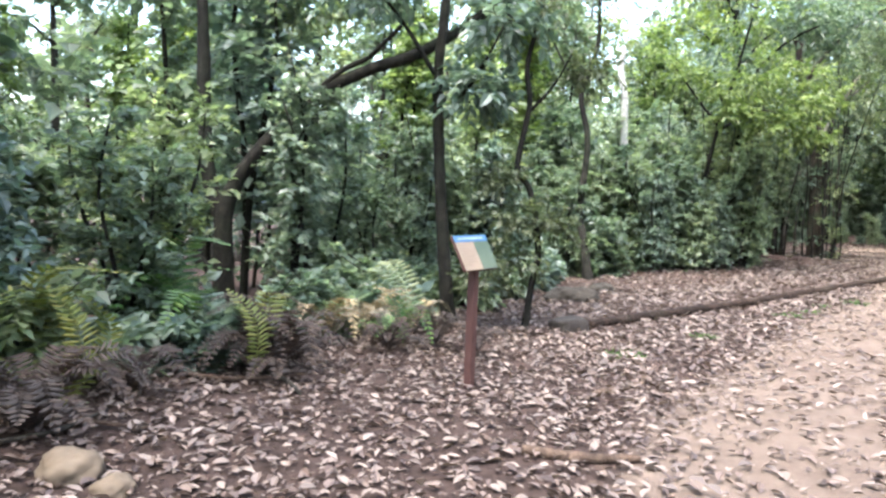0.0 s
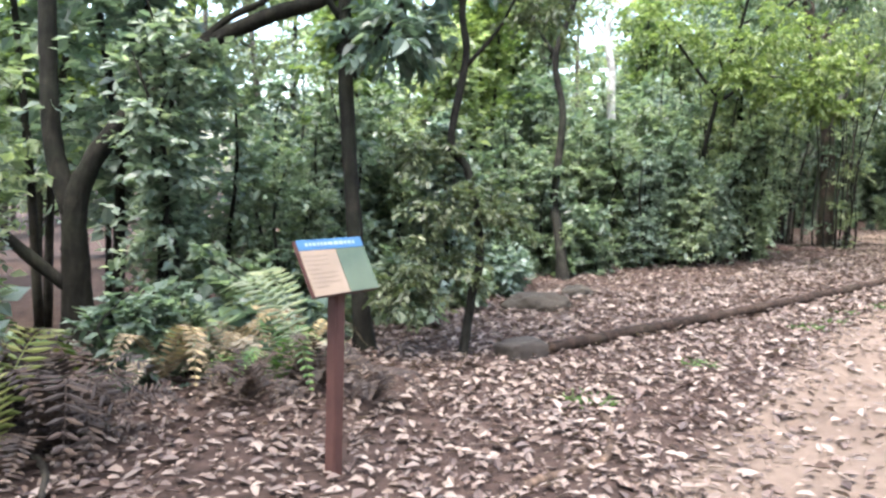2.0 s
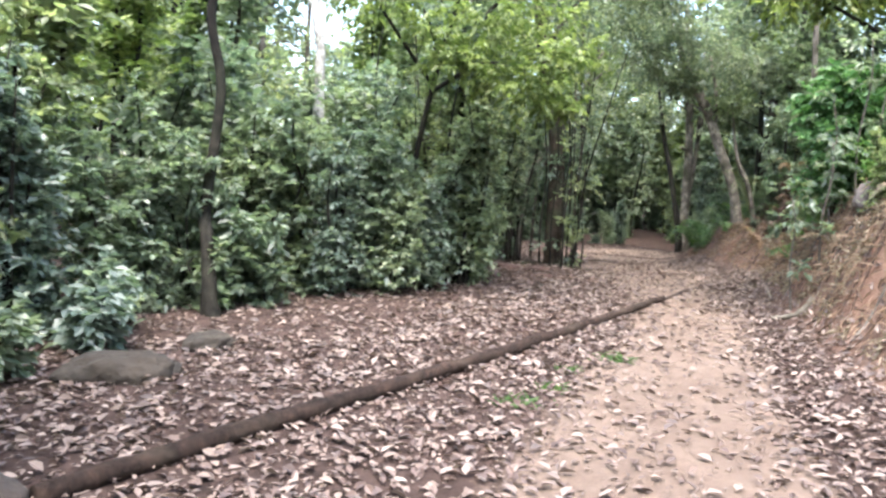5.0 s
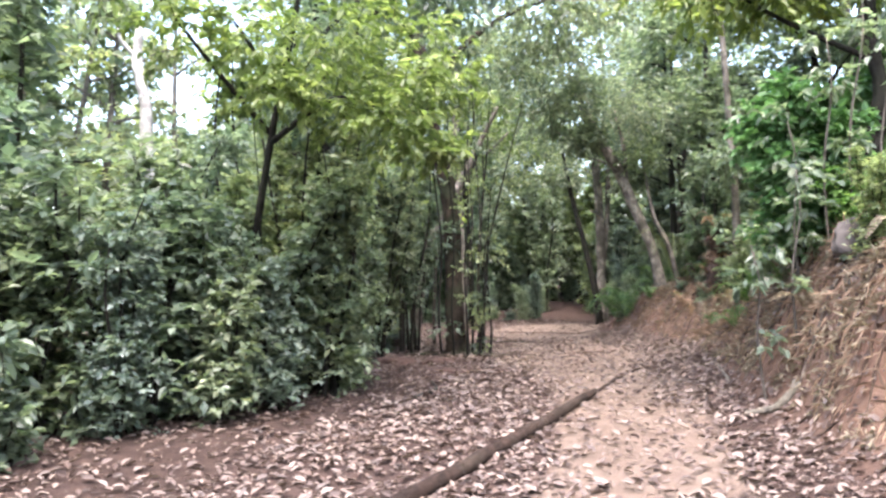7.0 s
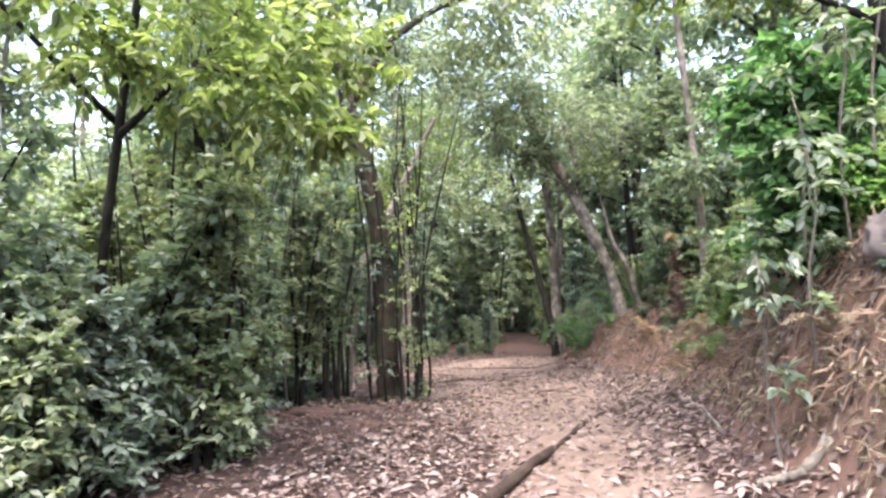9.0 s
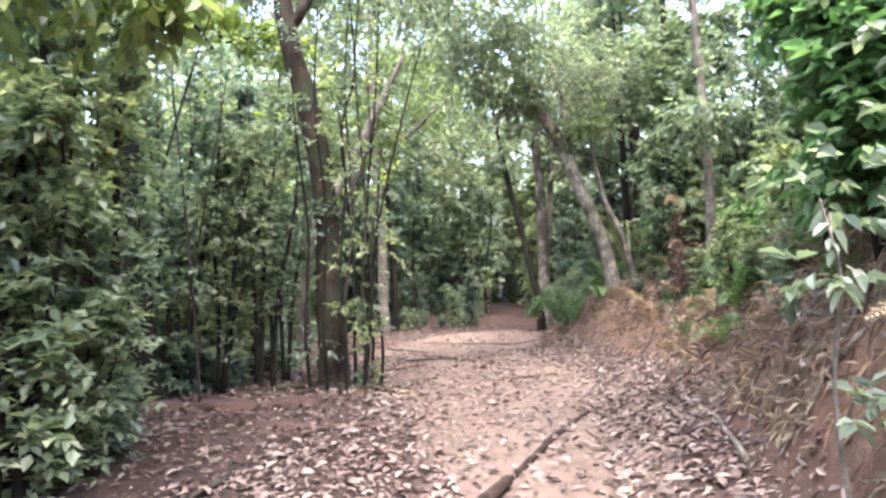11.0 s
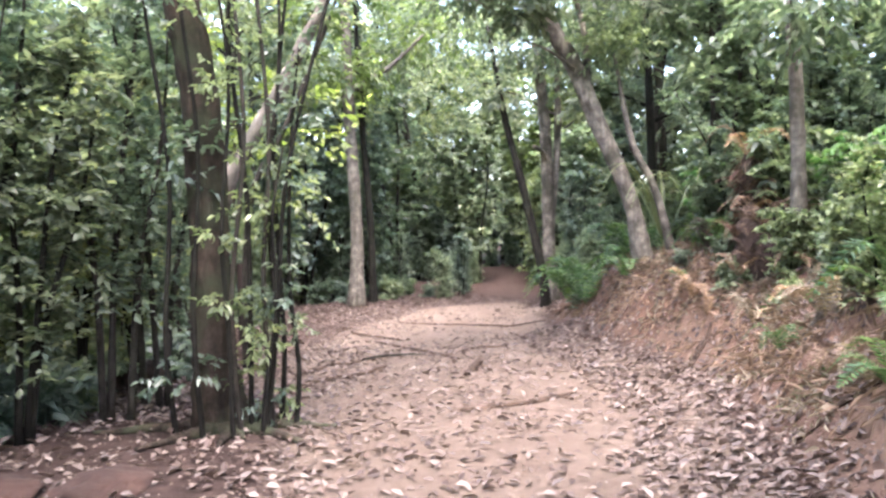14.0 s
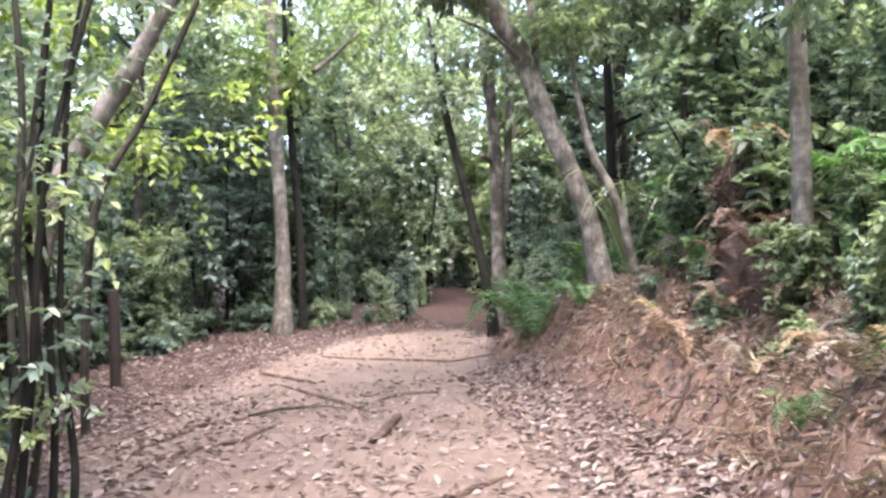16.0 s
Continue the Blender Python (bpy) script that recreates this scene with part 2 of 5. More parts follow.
def tube(points, radii, sides=8, n=None, rough=0.0, rng=RNG):
    """Points and faces of a tapered round limb with an uneven skin and closed ends."""
    n = n or max(4, 3 * len(points))
    c = curve(points, n)
    r = np.interp(np.linspace(0, 1, n), np.linspace(0, 1, len(radii)), radii)
    d = unit(np.gradient(c, axis=0))
    ref = np.where(np.abs(d[:, 2:3]) > 0.9, np.array([[1.0, 0, 0]]), np.array([[0, 0, 1.0]]))
    u = unit(np.cross(d, ref))
    for k in range(1, n):
        u[k] = u[k - 1] - d[k] * np.dot(u[k - 1], d[k])
        u[k] /= max(np.linalg.norm(u[k]), 1e-9)
    v = np.cross(d, u)
    a = np.linspace(0, 2 * math.pi, sides, endpoint=False)
    rr = r[:, None] * (1 + rough * rng.normal(size=(n, sides)))
    ring = c[:, None] + rr[..., None] * (np.cos(a)[None, :, None] * u[:, None] + np.sin(a)[None, :, None] * v[:, None])
    verts = np.vstack([ring.reshape(-1, 3), c[:1], c[-1:]])
    i, j = np.meshgrid(np.arange(n - 1), np.arange(sides), indexing="ij")
    k = (j + 1) % sides
    quads = np.stack([i * sides + j, i * sides + k, (i + 1) * sides + k, (i + 1) * sides + j], -1).reshape(-1, 4)
    s = np.arange(0, sides, 2)
    e = len(verts)
    cap0 = np.stack([np.full(len(s), e - 2), (s + 2) % sides, (s + 1) % sides, s], -1)
    b = (n - 1) * sides
    cap1 = np.stack([np.full(len(s), e - 1), b + s, b + (s + 1) % sides, b + (s + 2) % sides], -1)
    return verts, np.vstack([quads, cap0, cap1])


def merge(pieces):
    """Several (points, faces) pairs as one."""
    verts, quads, at = [], [], 0
    for v, q in pieces:
        verts.append(v)
        quads.append(q + at)
        at += len(v)
    return np.vstack(verts), np.vstack(quads)


def blades(p, d, nrm, length, width, fold=0.25, droop=0.15):
    """Leaves with a midrib: base p, direction d, upper side nrm."""
    d = unit(d)
    side = unit(np.cross(d, nrm))
    up = np.cross(side, d)
    L, W = np.asarray(length)[:, None], np.asarray(width)[:, None]
    lift = up * W * fold

    def at(along, across, sag):
        return p + d * L * along + side * W * across + lift * abs(across) * 2 - up * L * sag

    v = np.stack([at(0, 0, 0), at(0.32, 0.5, 0.0), at(0.7, 0.36, droop * 0.5), at(1, 0, droop), at(0.7, -0.36, droop * 0.5), at(0.32, -0.5, 0.0)], 1)
    b = (np.arange(len(p)) * 6)[:, None]
    q = np.stack([b + [0, 1, 2, 3], b + [0, 3, 4, 5]], 1)
    return v.reshape(-1, 3), q.reshape(-1, 4)


def diamonds(p, d, nrm, length, width):
    """Plain far leaves of one folded face pair."""
    d = unit(d)
    side = unit(np.cross(d, nrm))
    L, W = np.asarray(length)[:, None], np.asarray(width)[:, None]
    lift = np.cross(side, d) * W * 0.2
    v = np.stack([p, p + d * L * 0.42 + side * W * 0.55 + lift, p + d * L, p + d * L * 0.42 - side * W * 0.55 + lift], 1)
    q = (np.arange(len(p)) * 4)[:, None] + np.arange(4)
    return v.reshape(-1, 3), q


def sprays(starts, dirs, lengths, per, leaf, rng, aspect=0.42, hang=0.3, far=False):
    """Leaves set in turn along straight twigs."""
    n = len(starts)
    f = (np.arange(per) + 0.6) / per
    f = np.clip(f[None] + rng.normal(0, 0.05, (n, per)), 0.05, 1.05)
    td = unit(dirs)
    pos = starts[:, None] + td[:, None] * (lengths[:, None] * f)[..., None]
    pos[..., 2] -= hang * 0.35 * lengths[:, None] * f**2
    sgn = np.where(np.arange(per) % 2, 1.0, -1.0)[None, :, None]
    side = unit(np.cross(td, np.array([0, 0, 1.0])) + 1e-4)[:, None]
    d = td[:, None] * 0.6 + side * sgn * 0.8 + rng.normal(0, 0.35, (n, per, 3))
    d[..., 2] -= hang
    nrm = np.array([0, 0, 1.0]) + rng.normal(0, 0.4, (n, per, 3))
    size = leaf * rng.uniform(0.6, 1.3, n * per)
    args = (pos.reshape(-1, 3), d.reshape(-1, 3), nrm.reshape(-1, 3), size, size * aspect * rng.uniform(0.8, 1.2, n * per))
    return diamonds(*args) if far else blades(*args)


def twig_sticks(starts, dirs, lengths, r, hang=0.3):
    """Thin three-sided twigs that carry sprays."""
    half = max(1, len(starts) // 2)
    starts, dirs, lengths = starts[:half], dirs[:half], lengths[:half]
    d = unit(dirs)
    e = starts + d * lengths[:, None]
    e[:, 2] -= hang * 0.35 * lengths
    s = unit(np.cross(d, np.array([0, 0, 1.0])) + 1e-4) * r
    u = np.cross(s / r, d) * r
    v = np.stack([starts - s, starts + s, starts + u, e - s * 0.4, e + s * 0.4, e + u * 0.4], 1).reshape(-1, 3)
    b = (np.arange(len(starts)) * 6)[:, None]
    q = np.stack([b + [0, 1, 4, 3], b + [1, 2, 5, 4], b + [2, 0, 3, 5]], 1).reshape(-1, 4)
    return v, q


# ---- lie of the land ----
TOE = np.array([(2.6, -4.0), (4.6, 3.0), (6.4, 7.8), (7.9, 10.7), (9.2, 12.9), (10.8, 15.2), (12.1, 16.9), (13.1, 18.2), (14.25, 20.2), (14.95, 22.2), (16.1, 24.8), (18.3, 27.6), (20.7, 30.1), (23.3, 33.6), (26.7, 38.8), (30.1, 44.6)])
EDGE = np.array([(-3.0, -4.0), (-2.2, 3.2), (-1.65, 5.5), (-1.1, 7.3), (0.1, 8.8), (0.8, 9.7), (1.9, 11.6), (3.1, 13.5), (4.5, 15.2), (6.0, 16.4), (7.6, 18.0), (8.6, 20.0), (9.6, 22.6), (10.6, 25.6), (12.4, 29.0), (14.6, 31.2), (16.8, 31.9), (18.9, 34.0), (22.2, 39.6), (25.4, 45.0)])
TRAIL = np.array([(0.9, -4.0), (1.6, 2.0), (2.9, 5.4), (4.6, 8.2), (6.1, 10.4), (7.7, 12.4), (9.3, 14.8), (10.9, 17.4), (12.5, 20.4), (13.9, 23.0), (15.2, 25.8), (16.9, 28.5), (18.9, 30.7), (21.9, 34.9), (25.1, 39.8), (28.3, 45.0)])
TRAIL_W = np.array([1.1, 1.1, 1.0, 0.85, 0.75, 0.6, 0.7, 1.4, 2.5, 2.6, 2.0, 1.2, 0.5, 0.42, 0.4])


def side_of(x, y, line):
    """Distance from a line, positive on its right; and how far along it."""
    best = np.full(np.shape(x), 1e9)
    out, along = np.zeros(np.shape(x)), np.zeros(np.shape(x))
    for k in range(len(line) - 1):
        a, b = line[k], line[k + 1]
        ab = b - a
        f = np.clip(((x - a[0]) * ab[0] + (y - a[1]) * ab[1]) / (ab @ ab), 0, 1)
        dx, dy = x - a[0] - f * ab[0], y - a[1] - f * ab[1]
        dd = np.hypot(dx, dy)
        near = dd < best
        best = np.where(near, dd, best)
        out = np.where(near, np.where(ab[1] * dx - ab[0] * dy > 0, dd, -dd), out)
        along = np.where(near, k + f, along)
    return out, along


def ripple(x, y, f, seed):
    """Cheap uneven waves."""
    r = np.random.default_rng(seed)
    z = np.zeros(np.shape(x))
    for k in range(7):
        a, ph = r.uniform(0, 6.28, 2)
        w = f * r.uniform(0.6, 1.8)
        z = z + np.sin(w * (x * np.cos(a) + y * np.sin(a)) + ph + 1.3 * np.sin(0.6 * w * (x * np.sin(a) - y * np.cos(a))))
    return z / 7


def smooth(v):
    v = np.clip(v, 0, 1)
    return v * v * (3 - 2 * v)


def ground_z(x, y):
    x, y = np.asarray(x, float), np.asarray(y, float)
    s = 0.53 * x + 0.85 * y
    z = np.interp(s, [0, 9, 12, 16, 18.5, 22, 26, 30, 38, 54, 80, 200], [0, 0.0, 0.06, 0.2, 0.24, 0.18, 0.06, 0.0, 0.02, 0.8, 1.2, 1.2])
    b, along = side_of(x, y, TOE)
    b = b + 0.2 * ripple(x, y, 1.4, 3)
    wide = np.interp(along, [2.4, 3.1, 4.6, 5.4, 8.0, 8.6, 9.6, 10.6], [1.3, 0.85, 0.85, 1.3, 1.3, 1.0, 1.0, 1.4])
    high = np.interp(along, [2.4, 3.1, 4.6, 5.4, 8.0, 8.7, 9.6, 10.6], [1.0, 1.3, 1.3, 0.95, 0.95, 1.1, 1.05, 0.6])
    z = z + high * smooth((b - 0.05) / wide) + 0.22 * np.clip(b + 0.6, 0, 0.65) + np.clip(b - 1.4, 0, 16) * 0.2
    z = z + smooth((b - 0.1) / 0.4) * (0.24 * ripple(x, y, 4.5, 5) + 0.15 * ripple(x, y, 11.0, 6) + 0.05 * ripple(x, y, 23.0, 9))
    e, _ = side_of(x, y, EDGE)
    z = z - 0.09 * np.clip(-e - 0.5, 0, 30)
    near = 1 / (1 + (np.hypot(x - 8, y - 14) / 60) ** 2)
    z = z + near * (0.03 * ripple(x, y, 1.6, 1) + 0.012 * ripple(x, y, 8.0, 2))
    return z


def gz(x, y):
    return float(ground_z(np.array([x]), np.array([y]))[0])


def grid_axis(a, b, step, reach):
    out = list(np.arange(a, b, step))
    s, lo, hi = step, a, b
    while hi < reach:
        s *= 1.3
        hi += s
        lo -= s
        out.append(hi)
        out.insert(0, lo)
    return np.array(out)


def build_ground():
    gx, gy = grid_axis(-5, 22, 0.11, 500), grid_axis(-4, 36, 0.11, 500)
    X, Y = np.meshgrid(gx, gy, indexing="ij")
    Z = ground_z(X, Y)
    nx, ny = X.shape
    i, j = np.meshgrid(np.arange(nx - 1), np.arange(ny - 1), indexing="ij")
    q = np.stack([i * ny + j, (i + 1) * ny + j, (i + 1) * ny + j + 1, i * ny + j + 1], -1).reshape(-1, 4)
    me = sheet("ground", np.stack([X, Y, Z], -1), q, True)
    d, along = side_of(X, Y, TRAIL)
    w = np.interp(along, np.arange(len(TRAIL_W)), TRAIL_W)
    bare = 1 - smooth((np.abs(d) - w * 0.55) / (w * 0.9))
    b, _ = side_of(X, Y, TOE)
    bank = smooth((b + 0.1) / 0.6) * (1 - smooth((b - 1.6) / 1.6)) * (0.65 + 0.35 * ripple(X, Y, 2.5, 8)) * (1 - 0.4 * smooth((Y - 26) / 3))
    bare = bare * (1 - 0.75 * smooth((Y - 28.5) / 2))
    for name, val in (("bare", bare * (1 - smooth((b + 0.4) / 0.7))), ("bank", bank)):
        me.attributes.new(name, "FLOAT", "POINT").data.foreach_set("value", val.astype(np.float32).ravel())
    return tagged(part("ground", me, SOIL), "trodden pinkish clay trail with humus and a red earth bank", "ground", kind="structure")


build_ground()


def build_litter():
    """Fallen leaves, thick beside the trail and sparse on it."""
    r = np.random.default_rng(11)
    n = 480000
    x, y = r.uniform(-4.5, 19, n), r.uniform(0.5, 33, n)
    e, _ = side_of(x, y, EDGE)
    b, _ = side_of(x, y, TOE)
    d, along = side_of(x, y, TRAIL)
    w = np.interp(along, np.arange(len(TRAIL_W)), TRAIL_W)
    bare = 1 - smooth((np.abs(d) - w * 0.45) / (w * 0.8))
    patch = 0.5 + 0.5 * ripple(x, y, 2.2, 21)
    want = (1 - 0.66 * bare) * (0.45 + 0.55 * patch) * np.where((e > -2.0) & (b < 2.6), 1, 0) * np.where(b > 1.5, 0.5, 1) * np.where(y > 24, 0.35, 1) * np.where(e < -0.6, 0.4, 1)
    # Shade of the thicket put into the colour: thinner litter bares darker humus.
    want = want * np.where((e < 1.5) & (y > 12.5) & (y < 20), 0.4, 1)
    want = np.where((b > -0.7) & (b < 1.0) & (y > 14) & (y < 24), np.maximum(want, 0.95), want)
    # Slightly fewer pale leaves round the sign, a darker tone standing in for shade.
    want = want * np.where((x < 1.3) & (y < 9), 0.8, 1)
    steep = np.hypot(ground_z(x + 0.06, y) - ground_z(x - 0.06, y), ground_z(x, y + 0.06) - ground_z(x, y - 0.06)) / 0.12
    keep = r.uniform(size=n) < want * np.where(steep > 0.85, 0.75, 1)
    x, y = x[keep], y[keep]
    n = len(x)
    z = ground_z(x, y) + r.uniform(0.004, 0.03, n)
    a = r.uniform(0, 6.283, n)
    sx = (ground_z(x + 0.06, y) - ground_z(x - 0.06, y)) / 0.12
    sy = (ground_z(x, y + 0.06) - ground_z(x, y - 0.06)) / 0.12
    up = unit(np.stack([-sx, -sy, np.ones(n)], -1))
    d = np.stack([np.cos(a), np.sin(a), np.zeros(n)], -1)
    d = unit(d - up * (d * up).sum(-1, keepdims=True)) + up * r.normal(0, 0.22, (n, 1))
    nrm = up + r.normal(0, 0.3, (n, 3))
    size = 0.028 + 0.072 * r.uniform(0, 1, n) ** 1.4
    v, q = blades(np.stack([x, y, z], -1), d, nrm, size, size * r.uniform(0.35, 0.6, n), 0.35, -0.08)
    ob = part("leaf_litter", sheet("leaf_litter", v, q), LITTER)
    tagged(ob, "pale pinkish brown dry leaves scattered over the forest soil", "leaf litter", kind="stuff")


build_litter()


# ---- plants ----
def shrub(at, label, group, leaf_mat, seed, height=2.0, spread=0.9, stems=3, twigs=170, per=8, leaf=0.12, aspect=0.55, twig_len=0.4, low=0.12, bark=BARK_DARK, category="shrub", name="shrub", hang=0.3, far=False):
    """A many-stemmed bush: each stem a part, its twigs, its foliage."""
    r = np.random.default_rng(seed)
    ob = thing(name, at, label, category, group)
    lines = []
    for k in range(stems):
        a = r.uniform(0, 6.283)
        out = np.array([math.cos(a), math.sin(a), 0]) * spread * r.uniform(0.25, 0.7)
        base = np.append(r.normal(0, 0.06, 2), -0.08)
        h = height * r.uniform(0.75, 1.0)
        pts = [base, base + out * 0.25 + [0, 0, 0.35 * h], base + out * 0.65 + [*r.normal(0, 0.08, 2), 0.7 * h], base + out + [*r.normal(0, 0.1, 2), h]]
        rad = 0.008 + 0.007 * height
        part("stem", sheet("stem", *tube(pts, [rad, rad * 0.8, rad * 0.55, rad * 0.2], 6, 10, 0.06, r), True), bark, ob)
        lines.append(curve(pts, 40))
    pick = r.integers(0, stems, twigs)
    f = low + (1 - low) * r.uniform(0, 1, twigs) ** 0.85
    start = np.array([lines[s][min(39, int(v * 39))] for s, v in zip(pick, f)])
    a = r.uniform(0, 6.283, twigs)
    d = np.stack([np.cos(a), np.sin(a), r.normal(0.25, 0.45, twigs)], -1)
    ln = twig_len * r.uniform(0.5, 1.35, twigs) * (1.15 - 0.55 * f) * max(0.6, spread)
    d2 = unit(d + r.normal(0, 0.6, (twigs, 3)))
    start2 = start + unit(d) * ln[:, None] * r.uniform(0.4, 0.9, (twigs, 1))
    S_, D_, L_ = np.vstack([start, start2]), np.vstack([d, d2]), np.concatenate([ln, ln * 0.7])
    tagged(part("twig_growth", sheet("twig_growth", *twig_sticks(S_, D_, L_, 0.004, hang)), bark, ob), kind="stuff")
    part("foliage", sheet("foliage", *sprays(S_, D_, L_, per, leaf, r, aspect, hang, far)), leaf_mat, ob)
    return ob


def crown_twigs(centres, sizes, count, r, flat=0.7):
    """Twigs that spread from the middle of each clump."""
    k = r.integers(0, len(centres), count)
    dirs = unit(r.normal(size=(count, 3)) * [1, 1, flat])
    start = centres[k] + dirs * sizes[k][:, None] * r.uniform(0.15, 0.85, (count, 1)) * [1, 1, flat]
    return start, dirs + r.normal(0, 0.4, (count, 3)), sizes[k] * r.uniform(0.3, 0.6, count)


def tree(name, label, trunk, radii, bark, limbs=(), clumps=(), leaf_mat=None, leaf=0.12, twigs=300, per=8, seed=1, group="", category="tree", sides=12, aspect=0.52, rough=0.05, far=False, flare=True):
    """A tree after its trunk line and limb lines in the world; clumps are (x, y, z, radius)."""
    r = np.random.default_rng(seed)
    base = np.array(trunk[0], float)
    base[2] = gz(base[0], base[1])
    ob = thing(name, tuple(base), label, category, group)
    line = np.array(trunk, float) - base
    line[0, 2] = -0.12
    v, q = tube(line, radii, sides, (4 if far else 8) * len(line), rough, r)
    if flare:
        h = np.clip(1 - v[:, 2] / (4.5 * radii[0] + 0.1), 0, 1) ** 2
        ang = np.arctan2(v[:, 1], v[:, 0])
        v[:, :2] *= (1 + h * (0.2 + 0.22 * np.sin(ang * 4 + seed)))[:, None]
    part("trunk", sheet("trunk", v, q, True), bark, ob)
    for pts, rad in limbs:
        part("limb", sheet("limb", *tube(np.array(pts, float) - base, rad, 5 if far else 7, 3 * len(pts), rough, r), True), bark, ob)
    if len(clumps):
        c = np.array(clumps, float)
        s, d, ln = crown_twigs(c[:, :3] - base, c[:, 3], twigs, r)
        tagged(part("twig_growth", sheet("twig_growth", *twig_sticks(s, d, ln, 0.005)), bark, ob), kind="stuff")
        part("crown", sheet("crown", *sprays(s, d, ln, per, leaf, r, aspect, 0.35, far)), leaf_mat, ob)
    return ob


def wild_tree(at, label, group, seed, height, bark, leaf_mat, leaf, twigs, per, crown_low=0.35, spread=2.0, radius=0.1, far=False, name="tree"):
    """A forest tree with limbs to clumps of leaves, its shape from the seed."""
    r = np.random.default_rng(seed)
    x, y, z = at
    lean = r.normal(0, 0.06 * height, 2)
    trunk = [(x, y, z), (x + lean[0] * 0.2, y + lean[1] * 0.2, z + 0.35 * height), (x + lean[0] * 0.6 + r.normal(0, 0.1), y + lean[1] * 0.6, z + 0.7 * height), (x + lean[0], y + lean[1], z + height)]
    line = curve(trunk, 30)
    limbs, clumps = [], []
    for k in range(9):
        f = crown_low + (1 - crown_low) * (k + r.uniform(0, 1)) / 9
        p = line[min(29, int(f * 29))]
        a = k * 2.4 + r.uniform(-0.5, 0.5)
        reach = spread * r.uniform(0.55, 1.1) * (1.15 - 0.6 * f)
        e = p + np.array([math.cos(a) * reach, math.sin(a) * reach, reach * r.uniform(0.05, 0.6)])
        m = (p + e) / 2 + [0, 0, 0.12 * reach]
        limbs.append(([p, m, e], [radius * 0.38, radius * 0.25, radius * 0.08]))
        clumps += [(*e, reach * r.uniform(0.45, 0.75)), (*m, reach * r.uniform(0.3, 0.6))]
    clumps.append((*line[-1], spread * 0.5))
    return tree(name, label, trunk, [radius, radius * 0.8, radius * 0.55, radius * 0.15], bark, limbs, clumps, leaf_mat, leaf, twigs, per, seed, group, far=far, sides=8 if far else 12)


def frond_mesh(length, lift, fall, pinnae, pinna, seed, name="frond"):
    """One arching fern frond along +x: its rib and its leaflets."""
    r = np.random.default_rng(seed)
    line = curve([(0, 0, 0), (0.3 * length, 0, 0.75 * lift), (0.65 * length, 0.02, lift), (length, 0.04, lift - fall)], pinnae)
    d = unit(np.gradient(line, axis=0))
    t = np.linspace(0, 1, pinnae)
    pl = pinna * np.clip(np.sin(math.pi * np.clip(t * 0.9 + 0.08, 0, 1)) ** 0.7, 0.1, 1)
    side = np.array([0, 1.0, 0])
    pieces = [tube([line[0], line[pinnae // 3], line[2 * pinnae // 3], line[-1]], [0.006, 0.005, 0.004, 0.001], 4, 14)]
    for sgn in (1, -1):
        dd = side * sgn + d * 0.35 + r.normal(0, 0.06, (pinnae, 3)) + [0, 0, -0.15]
        pieces.append(blades(line[2:], dd[2:], np.cross(d, side)[2:] * -1 + [0, 0, 0.2], pl[2:], np.full(pinnae - 2, length / pinnae * 0.85), 0.1, 0.12))
    return sheet(name, *merge(pieces))


FROND_MESHES = {}


def fern(at, label, mat, fronds, length=0.8, seed=1, group="ferns", spread=(0, 360), dry=0, upright=0.5, name="fern"):
    """A rosette of fronds, each a part."""
    r = np.random.default_rng(seed)
    ob = thing(name, at, label, "fern", group)
    for k in range(fronds):
        kind = int(r.integers(0, 3))
        key = (mat.name, kind)
        if key not in FROND_MESHES:
            FROND_MESHES[key] = frond_mesh(1.0, 0.34 + 0.16 * kind, 0.22 + 0.16 * kind, 24, 0.2, kind + 3)
        me = FROND_MESHES[key]
        f = part("frond", me, mat, ob)
        a = spread[0] + (spread[1] - spread[0]) * (k + r.uniform(-0.25, 0.25)) / fronds
        s = length * r.uniform(0.7, 1.15)
        f.matrix_basis = pose(0, 0, 0, r.uniform(-15, 15), -r.uniform(0, 30) * upright * 2, a) @ Matrix.Scale(s, 4)
    return ob


def rough_rock(name, at, size, mat, label, seed, turn=0.0, category="rock", group="rocks beside the trail", flat=0.0):
    """A stone with worn edges, part sunk into the soil."""
    bm = bmesh.new()
    bmesh.ops.create_icosphere(bm, subdivisions=4, radius=0.5)
    noise.seed_set(seed + 1)
    for v in bm.verts:
        c = v.co.normalized()
        k = 0.5 + 0.13 * noise.noise(c * 1.6 + Vector((seed, 0, 0))) + 0.05 * noise.noise(c * 4.5) + 0.02 * noise.noise(c * 11)
        p = c * k
        p = Vector([math.copysign(abs(t) ** (1 - 0.35 * flat), t) for t in p])
        v.co = Vector((p.x * size[0], p.y * size[1], p.z * size[2]))
    for f in bm.faces:
        f.smooth = True
    ob = part(name, bm, mat)
    ob.matrix_basis = pose(*at, 0, 0, turn)
    return tagged(ob, label, category, group)


def stick(name, pts, radii, mat, label, category, group="", seed=1, sides=8, rough=0.08, rest=None):
    """A stick, root or log after its line; with rest its height is taken above the soil."""
    p = np.array(pts, float)
    if rest is not None:
        p = curve(np.column_stack([p[:, 0], p[:, 1], np.zeros(len(p))]), max(8, 4 * len(p)))
        p[:, 2] = ground_z(p[:, 0], p[:, 1]) + rest
    base = p[0].copy()
    ob = part(name, sheet(name, *tube(p - base, radii, sides, max(10, 3 * len(p)), rough, np.random.default_rng(seed)), True), mat)
    ob.matrix_basis = pose(*base)
    return tagged(ob, label, category, group)


